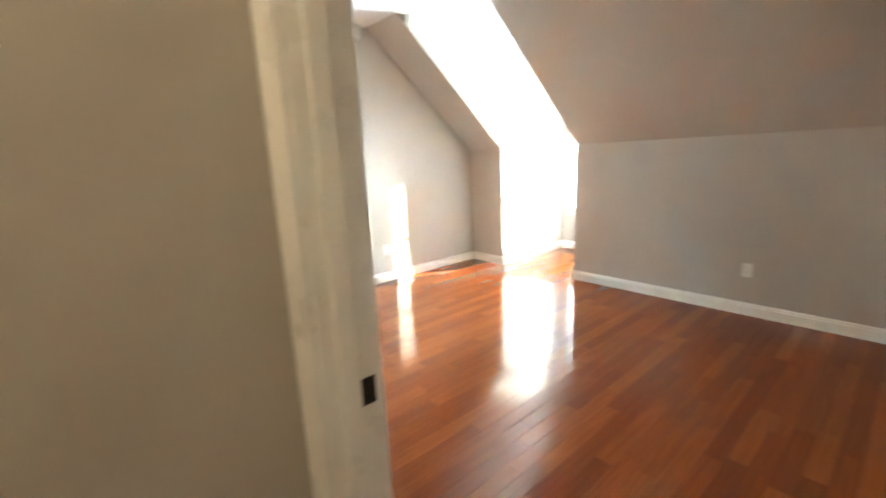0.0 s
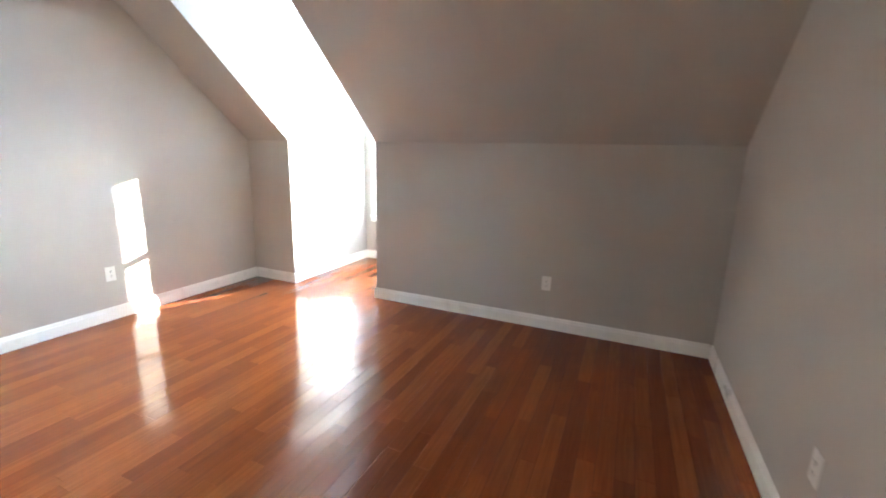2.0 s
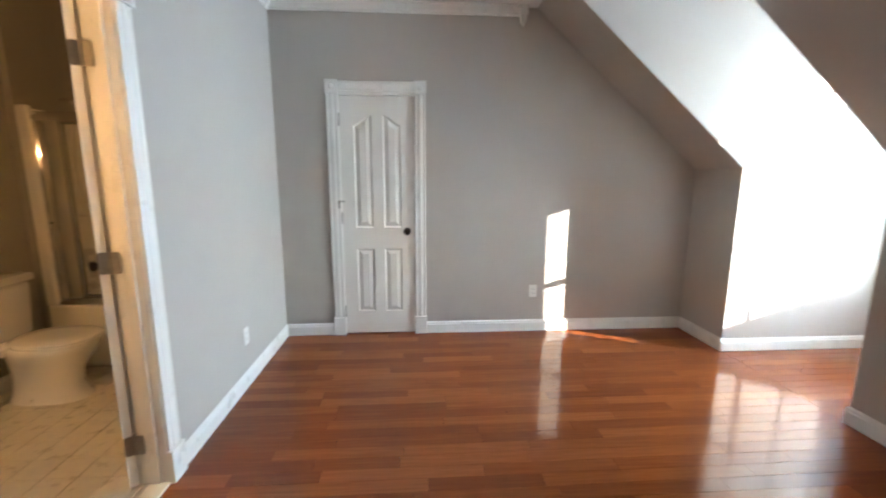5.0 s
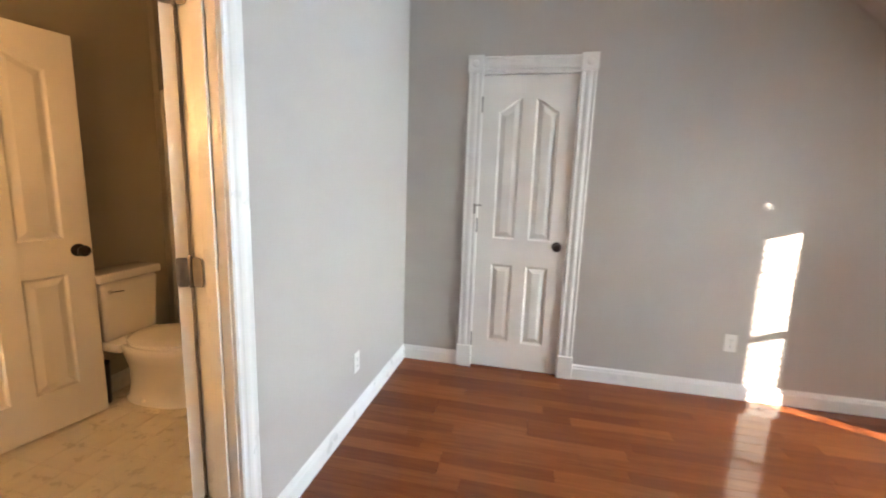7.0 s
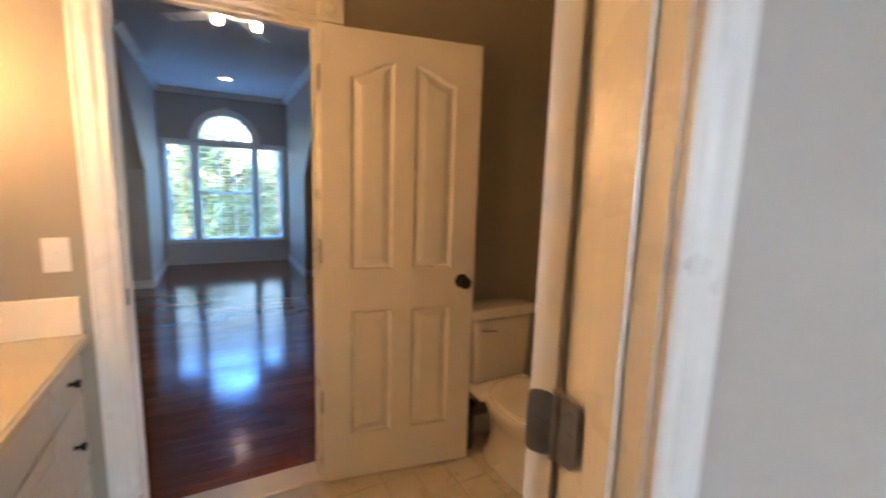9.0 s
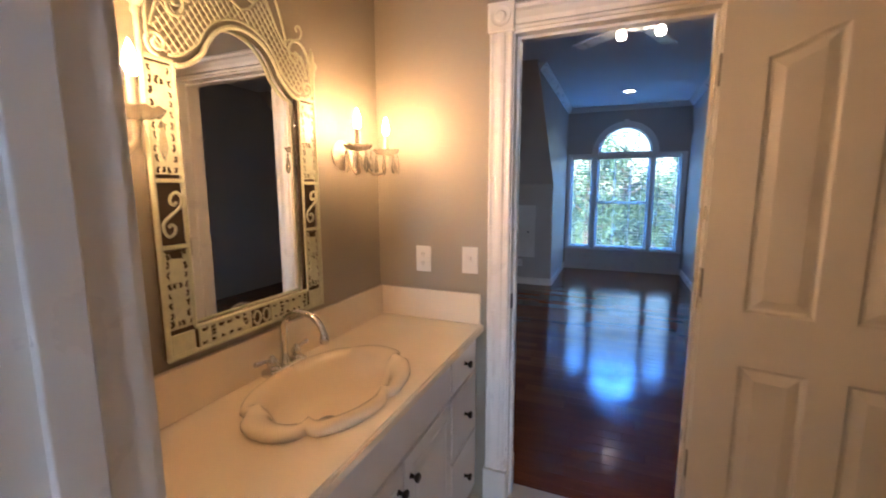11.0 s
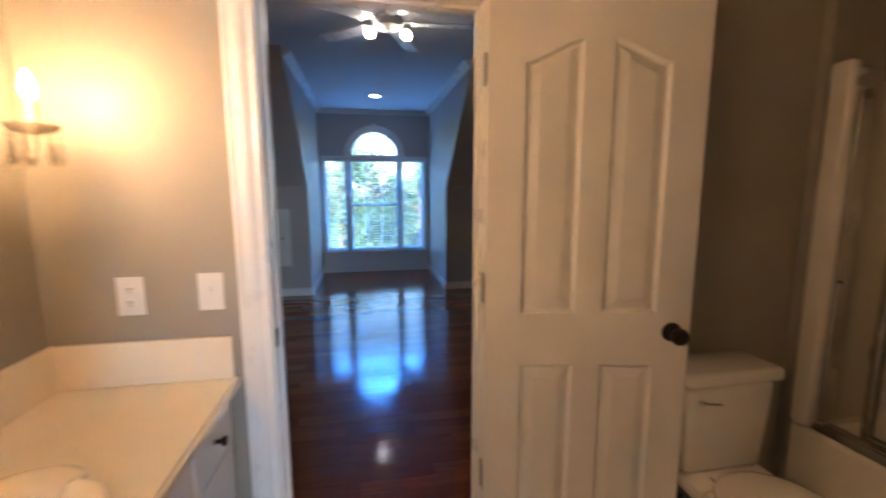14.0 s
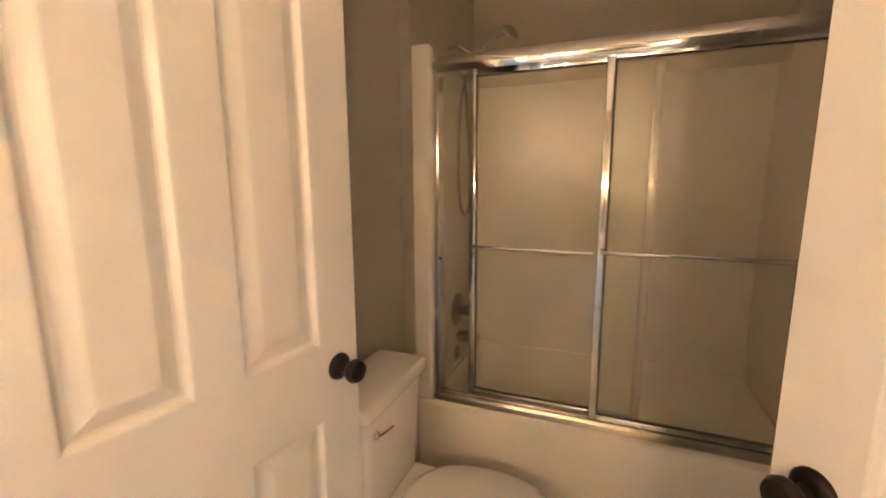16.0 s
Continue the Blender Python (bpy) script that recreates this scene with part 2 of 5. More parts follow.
def boxes(*rows, bevel=0.0):
    bm = bmesh.new()
    for r in rows:
        box(bm, *r, bevel=bevel)
    return bm


def PX(x, s=1):
    return lambda u, v, w: (x + s * w, u, v)


def PY(y, s=1):
    return lambda u, v, w: (u, y + s * w, v)


def PZ(z, s=1):
    return lambda u, v, w: (u, v, z + s * w)


def plate(bm, outer, holes, thick, at):
    """A flat plate with through holes: outlines in u, v; its thickness along w."""
    for w in (0.0, thick):
        edges = []
        for loop in [outer] + holes:
            vs = [bm.verts.new(at(u, v, w)) for u, v in loop]
            edges += [bm.edges.new((vs[i], vs[(i + 1) % len(vs)])) for i in range(len(vs))]
        bmesh.ops.triangle_fill(bm, use_beauty=False, use_dissolve=False, edges=edges)
    for loop in [outer] + holes:
        n = len(loop)
        a = [bm.verts.new(at(u, v, 0.0)) for u, v in loop]
        b = [bm.verts.new(at(u, v, thick)) for u, v in loop]
        for i in range(n):
            bm.faces.new((a[i], a[(i + 1) % n], b[(i + 1) % n], b[i]))
    bmesh.ops.remove_doubles(bm, verts=bm.verts, dist=1e-5)
    return bm


def rect(u0, u1, v0, v1):
    return [(u0, v0), (u1, v0), (u1, v1), (u0, v1)]


def sweep(bm, profile, path, closed=False):
    """A profile (a, b) carried along straight runs: path rows are (point, side, up)."""
    rings = []
    for p, side, up in path:
        rings.append([bm.verts.new(Vector(p) + Vector(side) * a + Vector(up) * b) for a, b in profile])
    n = len(profile)
    for r0, r1 in zip(rings, rings[1:]):
        for i in range(n):
            bm.faces.new((r0[i], r0[(i + 1) % n], r1[(i + 1) % n], r1[i]))
    bm.faces.new(rings[0])
    bm.faces.new(list(reversed(rings[-1])))
    return bm


def tube(bm, pts, r, n=8, flat=1.0, ends=None):
    """A round bar along points; ends: radii factors at first and last point."""
    pts = [Vector(p) for p in pts]
    rings, prev = [], None
    for i, p in enumerate(pts):
        d = (pts[min(i + 1, len(pts) - 1)] - pts[max(i - 1, 0)]).normalized()
        if prev is None:
            ref = Vector((0, 0, 1)) if abs(d.z) < 0.9 else Vector((1, 0, 0))
            prev = d.cross(ref).normalized()
        side = (prev - d * prev.dot(d)).normalized()
        up = d.cross(side)
        prev = side
        k = r if not ends else r * (ends[0] + (ends[1] - ends[0]) * i / (len(pts) - 1))
        rings.append([bm.verts.new(p + side * math.cos(6.2832 * j / n) * k + up * math.sin(6.2832 * j / n) * k * flat) for j in range(n)])
    for a, b in zip(rings, rings[1:]):
        for j in range(n):
            bm.faces.new((a[j], a[(j + 1) % n], b[(j + 1) % n], b[j]))
    bm.faces.new(rings[0])
    bm.faces.new(list(reversed(rings[-1])))
    return bm


def lathe(bm, rows, n=20, at=(0, 0, 0), axis="z", sx=1.0, sy=1.0):
    """A turned shape: rows of (radius, height) about an axis."""
    o = Vector(at)
    rings = []
    for r, h in rows:
        ring = []
        for j in range(n):
            a, b = r * math.cos(6.2832 * j / n) * sx, r * math.sin(6.2832 * j / n) * sy
            ring.append(bm.verts.new(o + Vector({"z": (a, b, h), "y": (a, h, b), "x": (h, a, b)}[axis])))
        rings.append(ring)
    for a, b in zip(rings, rings[1:]):
        for j in range(n):
            bm.faces.new((a[j], a[(j + 1) % n], b[(j + 1) % n], b[j]))
    bm.faces.new(rings[0])
    bm.faces.new(list(reversed(rings[-1])))
    return bm


def structure(name, bm, material, label="", category="", smooth=0.0):
    return tagged(part(name, bm, material, None, label, smooth), "", category or name.split("_")[0], "", "structure")


# ---- large structure ----
H, KNEE, RUN = 2.74, 1.465, 1.48
AW, BATH_E, BATH_W, BE = 1.54, 1.425, 0.0, -0.115
A_N, A_S, A_K, A_WIN = 4.35, 0.0, 5.16, 6.5
B_K, B_WIN, B_N, B_S = -4.42, -6.0, 4.9, -0.7
BATH_S, BATH_N, HALL_N = 1.2, 4.57, 1.118
PITCH = (H - KNEE) / RUN


def notched(u0, u1, v0, v1, doors):
    pts = [(u0, v0)]
    for a, b, h in doors:
        pts += [(a, v0), (a, h), (b, h), (b, v0)]
    return pts + [(u1, v0), (u1, v1), (u0, v1)]


def wall(name, outline, holes, thick, at, material=PAINT, label="matte greige painted plaster wall"):
    return structure(name, plate(bmesh.new(), outline, holes, thick, at), material, label, "wall")


E_DOOR, BE_DOOR, BW_DOOR, C_DOOR = (0.17, 1.015), (1.78, 2.53), (1.825, 2.503), (2.06, 2.675)
J, DH, WH = 0.02, 2.05, 1.99
wall("wall_middle", notched(-0.215, 4.80, -0.1, 2.84, [(E_DOOR[0] - J, E_DOOR[1] + J, DH + J), (BE_DOOR[0] - J, BE_DOOR[1] + J, DH + J)]), [], 0.115, PX(BATH_E))
wall("wall_north", notched(AW, 5.34, -0.1, 2.84, [(C_DOOR[0] - J, C_DOOR[1] + J, DH + J)]), [], 0.115, PY(A_N))
wall("wall_south", rect(AW, 5.34, -0.1, 2.84), [], 0.115, PY(A_S, -1))
wall("wall_bath_west", notched(B_S - 0.115, 5.015, -0.1, 2.84, [(BW_DOOR[0] - J, BW_DOOR[1] + J, WH + J)]), [], 0.115, PX(BE), BATH_WALL, "matte taupe painted bathroom wall")
wall("wall_bath_north", rect(BATH_W, BATH_E, -0.1, 2.84), [], 0.115, PY(BATH_N), BATH_WALL, "matte taupe painted bathroom wall")
wall("wall_vanity", rect(BATH_W, BATH_E, -0.1, 2.84), [], BATH_S - HALL_N - 0.03, PY(HALL_N + 0.03), BATH_WALL, "matte taupe painted wall behind the vanity")
wall("wall_alcove", rect(3.798, BATH_N, -0.1, 2.84), [], 0.041, PX(BATH_W), BATH_WALL, "matte taupe painted bathroom wall")
wall("wall_hall_north", rect(BATH_W, BATH_E, -0.1, 2.84), [], 0.03, PY(HALL_N))
wall("wall_hall_south", rect(BATH_W, BATH_E, -0.1, 2.84), [], 0.115, PY(-0.215))
wall("wall_far_north", rect(-4.7, BE, -0.1, 2.84), [], 0.115, PY(B_N))
wall("wall_far_south", rect(-4.7, BE, -0.1, 2.84), [], 0.115, PY(B_S, -1))
# Unseen panel, added so no sky leaks through the closet door's gaps.
structure("closet_back", boxes((1.9, 2.85, 4.50, 4.60, -0.1, 2.3)), PAINT, "unseen panel blocking daylight behind the closet door", "wall")


def arch_loop(c, r, z0, n=20):
    return [(c + r * math.cos(math.pi * i / n), z0 + r * math.sin(math.pi * i / n)) for i in range(n + 1)]


def gable_side(tag, s, knee, win, y0, y1, ya, yb, holes):
    """Knee wall, sloped ceiling and dormer of one room. s: which way the slope falls along x; y0, y1 the room; ya, yb the dormer."""
    t = 0.10
    for i, (a, b) in enumerate(((y0, ya - t), (yb + t, y1))):
        wall("wall_knee_%s_%d" % (tag, i + 1), rect(a, b, -0.1, KNEE + 0.02), [], t, PX(knee, s))
        prof = [(knee - s * RUN, H), (knee + s * 0.17, KNEE - 0.17 * PITCH), (knee + s * 0.17, KNEE - 0.17 * PITCH + 0.25), (knee - s * RUN, H + 0.25)]
        structure("ceiling_slope_%s_%d" % (tag, i + 1), plate(bmesh.new(), prof, [], b - a, PY(a)), PAINT, "greige painted sloped attic ceiling", "ceiling")
    cheek = [(knee, -0.1), (win + s * 0.15, -0.1), (win + s * 0.15, H + 0.1), (knee - s * RUN, H + 0.1), (knee - s * RUN, H), (knee, KNEE)]
    wall("wall_cheek_%s_1" % tag, cheek, [], t, PY(ya, -1), label="greige painted side wall of the dormer")
    wall("wall_cheek_%s_2" % tag, cheek, [], t, PY(yb), label="greige painted side wall of the dormer")
    wall("wall_window_%s" % tag, rect(ya, yb, -0.1, H + 0.1), holes, 0.15, PX(win, s), label="greige painted dormer wall with arched window opening")


A_LITE = (2.965, 3.62)
gable_side("east", 1, A_K, A_WIN, A_S, A_N, 2.78, 3.80, [rect(2.965, 3.62, 0.60, 1.97), arch_loop(3.28, 0.33, 2.11)])
gable_side("west", -1, B_K, B_WIN, B_S, B_N, 1.38, 3.235,
           [rect(1.456, 1.812, 0.383, 1.944), rect(1.881, 2.695, 0.383, 1.944), rect(2.748, 3.137, 0.383, 1.944), arch_loop(2.30, 0.41, 1.985)])
structure("ceiling_bedroom", boxes((AW, A_K - RUN, A_S, A_N, H, H + 0.1), (A_K - RUN, A_WIN, 2.78, 3.80, H, H + 0.1)), WHITE, "flat white painted plaster ceiling", "ceiling")
structure("ceiling_far_bedroom", boxes((B_K + RUN, BE, B_S, B_N, H, H + 0.1), (B_WIN, B_K + RUN, 1.38, 3.235, H, H + 0.1)), WHITE, "flat white painted plaster ceiling", "ceiling")
structure("ceiling_bath", boxes((BATH_W, BATH_E, BATH_S, BATH_N, H, H + 0.1)), WHITE, "flat white painted bathroom ceiling", "ceiling")
structure("ceiling_hall", boxes((BATH_W, BATH_E, -0.1, HALL_N, H, H + 0.1)), WHITE, "flat white painted hall ceiling", "ceiling")

# skirting, crown
BASE = [(0, 0), (0.016, 0), (0.016, 0.075), (0.011, 0.085), (0.011, 0.092), (0.004, 0.104), (0, 0.104)]
CROWN = [(0, 0), (0.07, 0), (0.07, -0.012), (0.052, -0.02), (0.03, -0.045), (0.018, -0.052), (0.016, -0.066), (0, -0.07)]


def run(name, p, q, out, profile, z, label, category):
    d = (Vector((*q, 0)) - Vector((*p, 0))).normalized()
    bm = sweep(bmesh.new(), profile, [((*p, z), (*out, 0), (0, 0, 1)), ((*q, z), (*out, 0), (0, 0, 1))])
    return structure(name, bm, TRIM, label, category)


CW = 0.10
for p, q, o in (
    ((AW, E_DOOR[1] + CW), (AW, BE_DOOR[0] - CW), (1, 0)), ((AW, BE_DOOR[1] + CW), (AW, A_N), (1, 0)),
    ((AW, A_N), (C_DOOR[0] - CW, A_N), (0, -1)), ((C_DOOR[1] + CW, A_N), (A_K, A_N), (0, -1)),
    ((A_K, 3.80), (A_K, A_N - 0.016), (-1, 0)), ((A_K - 0.016, 3.80), (A_WIN, 3.80), (0, -1)),
    ((A_WIN, 2.796), (A_WIN, 3.784), (-1, 0)), ((A_K - 0.016, 2.78), (A_WIN, 2.78), (0, 1)),
    ((A_K, 0.016), (A_K, 2.78), (-1, 0)), ((AW, 0), (A_K, 0), (0, 1)),
    ((B_K, B_S), (B_K, 1.38), (1, 0)), ((B_K, 3.235), (B_K, B_N), (1, 0)),
    ((B_K + 0.016, 1.38), (B_WIN, 1.38), (0, 1)), ((B_K + 0.016, 3.235), (B_WIN, 3.235), (0, -1)),
    ((B_WIN, 1.396), (B_WIN, 3.219), (1, 0)), ((BE, B_S), (BE, 1.70), (-1, 0)), ((BE, 2.61), (BE, B_N), (-1, 0)),
    ((0.0, 2.61), (0.0, 3.79), (1, 0)), ((BATH_E, 2.62), (BATH_E, 3.79), (-1, 0)),
):
    run("baseboard", p, q, o, BASE, 0, "white moulded wooden baseboard", "baseboard")
for p, q, o in (
    ((AW, A_S), (AW, A_N), (1, 0)), ((AW, A_N), (A_K - RUN - 0.13, A_N), (0, -1)), ((AW, A_S), (A_K - RUN - 0.13, A_S), (0, 1)),
    ((A_K - RUN + 0.12, 3.80), (A_WIN, 3.80), (0, -1)), ((A_K - RUN + 0.12, 2.78), (A_WIN, 2.78), (0, 1)), ((A_WIN, 2.78), (A_WIN, 3.80), (-1, 0)),
    ((B_K + RUN - 0.12, 1.38), (B_WIN, 1.38), (0, 1)), ((B_K + RUN - 0.12, 3.235), (B_WIN, 3.235), (0, -1)), ((B_WIN, 1.38), (B_WIN, 3.235), (1, 0)),
):
    run("crown", p, q, o, CROWN, H, "white painted crown moulding", "moulding")


def drop_block(x, y):
    bm = bmesh.new()
    lathe(bm, [(0.004, 0), (0.016, 0.02), (0.034, 0.045), (0.034, 0.075), (0.045, 0.085), (0.045, 0.155)], 4, (x, y, H - 0.155))
    bmesh.ops.rotate(bm, verts=bm.verts, cent=(x, y, H), matrix=Matrix.Rotation(math.pi / 4, 3, "Z"))
    structure("trim", bm, TRIM, "white crown moulding end block with pointed drop", "moulding")


drop_block(A_K - RUN - 0.12, A_N - 0.034)
drop_block(A_K - RUN + 0.14, 3.80 - 0.034)

# ---- doors: casings and panelled slabs ----
LEG = [(0, 0), (0, 0.014), (0.007, 0.018), (0.018, 0.014), (0.028, 0.014), (0.035, 0.018), (0.046, 0.0195), (0.057, 0.018), (0.064, 0.014), (0.074, 0.014), (0.085, 0.018), (0.092, 0.014), (0.092, 0)]


def extrude_uv(bm, prof, v0, v1, at):
    a = [bm.verts.new(at(u, v0, w)) for u, w in prof]
    b = [bm.verts.new(at(u, v1, w)) for u, w in prof]
    n = len(prof)
    for i in range(n):
        bm.faces.new((a[i], a[(i + 1) % n], b[(i + 1) % n], b[i]))
    bm.faces.new(a)
    bm.faces.new(list(reversed(b)))
    return bm


def casing(frame_ob, u0, u1, h, at, sides=(True, True)):
    """Fluted legs on plinth blocks, corner blocks with a rosette, and a head."""
    def bx(name, a, b, c, d, w0, w1):
        bm = bmesh.new()
        pts = [bm.verts.new(at(u, v, w)) for w in (w0, w1) for u, v in rect(a, b, c, d)]
        for f in ((0, 1, 2, 3), (7, 6, 5, 4), (0, 4, 5, 1), (1, 5, 6, 2), (2, 6, 7, 3), (3, 7, 4, 0)):
            bm.faces.new([pts[i] for i in f])
        bmesh.ops.bevel(bm, geom=list(bm.edges), offset=0.003, segments=1, affect="EDGES")
        return part(name, bm, TRIM, frame_ob)
    for side, (ua, ub) in zip(sides, ((u0 - 0.097, u0 - 0.005), (u1 + 0.005, u1 + 0.097))):
        if not side:
            continue
        part("casing_leg", extrude_uv(bmesh.new(), [(ua + u, w) for u, w in LEG], 0.16, h + 0.004, at), TRIM, frame_ob)
        bx("plinth_block", ua - 0.006, ub + 0.006, 0.0, 0.16, 0, 0.03)
        bx("corner_block", ua - 0.006, ub + 0.006, h + 0.004, h + 0.112, 0, 0.03)
        bm = bmesh.new()
        cu, cv = (ua + ub) / 2, h + 0.058
        rings = [[bm.verts.new(at(cu + r * math.cos(0.3927 * j), cv + r * math.sin(0.3927 * j), w)) for j in range(16)] for r, w in ((0.038, 0.029), (0.038, 0.034), (0.030, 0.031), (0.022, 0.031), (0.016, 0.037), (0.004, 0.038))]
        for a, b in zip(rings, rings[1:]):
            for j in range(16):
                bm.faces.new((a[j], a[(j + 1) % 16], b[(j + 1) % 16], b[j]))
        bm.faces.new(rings[-1])
        part("rosette", bm, TRIM, frame_ob)
    bm = bmesh.new()
    prof = [(h + 0.012, 0), (h + 0.012, 0.014), (h + 0.02, 0.02), (h + 0.03, 0.012), (h + 0.045, 0.018), (h + 0.07, 0.018), (h + 0.085, 0.012), (h + 0.095, 0.02), (h + 0.104, 0.014), (h + 0.104, 0)]
    ua, ub = u0 + 0.001, u1 - 0.001
    extrude_uv(bm, prof, ua, ub, lambda v, u, w: at(u, v, w))
    part("head_casing", bm, TRIM, frame_ob)


def door_frame(name, axis, lo, hi, u0, u1, faces, label, stop=None, DH=DH):
    """Jamb lining of an opening between the wall faces lo and hi, with a casing on the faces named."""
    ob = thing(name, pose(0, 0, 0), label, "door frame", "", "structure")
    P = PX if axis == "x" else PY
    a, b = lo - 0.002, hi + 0.002
    for c, d, e, f in ((u0 - J, u0, 0, DH + J), (u1, u1 + J, 0, DH + J), (u0, u1, DH, DH + J)):
        row = (a, b, c, d, e, f) if axis == "x" else (c, d, a, b, e, f)
        part("jamb", boxes(row), TRIM, ob)
    if stop:
        c0, c1 = stop
        for c, d, e, f in ((u0, u0 + 0.011, 0, DH), (u1 - 0.011, u1, 0, DH), (u0 + 0.011, u1 - 0.011, DH - 0.011, DH)):
            row = (c0, c1, c, d, e, f) if axis == "x" else (c, d, c0, c1, e, f)
            part("door_stop", boxes(row, bevel=0.002), TRIM, ob)
    for which in faces:
        casing(ob, u0, u1, DH, P(lo, -1) if which == "lo" else P(hi, 1))
    return ob


f_entry = door_frame("door_frame_1", "x", BATH_E, AW, *E_DOOR, ("lo", "hi"), "cream white fluted wooden door casing with corner blocks", (1.455, 1.495))
f_bath = door_frame("door_frame_2", "x", BATH_E, AW, *BE_DOOR, ("lo", "hi"), "white fluted wooden door casing with rosette corner blocks", (1.468, 1.508))
f_west = door_frame("door_frame_3", "x", BE, BATH_W, *BW_DOOR, ("lo", "hi"), "white fluted wooden door casing with rosette corner blocks", (-0.080, -0.042), WH)
f_closet = door_frame("door_frame_4", "y", A_N, A_N + 0.115, *C_DOOR, ("lo",), "white fluted wooden closet door casing with plinth blocks")


def inset(loop, d):
    n, out = len(loop), []
    for i in range(n):
        p, q, r = Vector(loop[i - 1]), Vector(loop[i]), Vector(loop[(i + 1) % n])
        e0, e1 = (q - p).normalized(), (r - q).normalized()
        n0, n1 = Vector((-e0.y, e0.x)), Vector((-e1.y, e1.x))
        k = (n0 + n1) / max(0.3, 1 + n0.dot(n1))
        out.append(tuple(q + k * d))
    return out


def panel_loops(w, z):
    st, mu = 0.108 if w < 0.65 else 0.115, 0.088
    pw = (w - 2 * st - mu) / 2
    loops = []
    for k, (a, b) in enumerate(((st, st + pw), (w - st - pw, w - st))):
        n, low, high = 10, z[3], z[4]
        top = []
        for i in range(n + 1):
            f = i / n
            e = (0.5 - 0.5 * math.cos(math.pi * min(1, f * 1.12))) * 0.55 + f * 0.45
            top.append((a + (b - a) * f if k == 0 else b - (b - a) * f, low + (high - low) * e))
        if k == 0:
            loops.append([(a, z[2]), (b, z[2])] + top[::-1])
        else:
            loops.append([(a, z[2]), (b, z[2])] + top)
        loops.append(rect(a, b, z[0], z[1]))
    return loops


def knob(parent, x, z, w0, s):
    bm = bmesh.new()
    lathe(bm, [(0.033, 0.0), (0.033, 0.004), (0.028, 0.010), (0.013, 0.014), (0.011, 0.030), (0.018, 0.036), (0.027, 0.046), (0.029, 0.056), (0.024, 0.066), (0.012, 0.071), (0.002, 0.072)], 20, (0, 0, 0), "y")
    k = part("knob", bm, BRONZE, parent, "dark bronze egg-shaped knob", 40, pose(x, w0, z, 0, 0, 0 if s > 0 else 180))
    return k


def hinge(parent, z, jamb_dir, u):
    """A butt hinge on the edge at x=0 of a slab; jamb_dir: where the second leaf lies, in the slab's plane frame."""
    bm = bmesh.new()
    tube(bm, [(0, 0, -0.048), (0, 0, 0.048)], 0.0065, 10)
    lathe(bm, [(0.007, 0.048), (0.005, 0.053), (0.001, 0.055)], 10)
    h = part("hinge", bm, NICKEL, parent, "dull nickel butt hinge", 40, pose(-0.004, u, z))
    outline = []
    for cx, cz, a0 in ((0.030, 0.036, 0), (0.015, 0.036, 90), (0.015, -0.036, 180), (0.030, -0.036, 270)):
        for k in range(4):
            q = math.radians(a0 + 30 * k)
            outline.append((cx + 0.010 * math.cos(q), cz + 0.010 * math.sin(q)))
    d = Vector((*jamb_dir, 0)).normalized()
    for ang in (-90 if u > 0 else 90, math.degrees(math.atan2(d.y, d.x))):
        bm = plate(bmesh.new(), outline, [], 0.003, PY(-0.0015))
        for zs in (-0.030, 0.0, 0.030):
            lathe(bm, [(0.0004, 0.0026), (0.0044, 0.0020), (0.0044, -0.0020), (0.0004, -0.0026)], 8, (0.026, 0, zs), "y")
        part("leaf", bm, NICKEL, h, m=pose(0, 0, 0, 0, 0, ang))


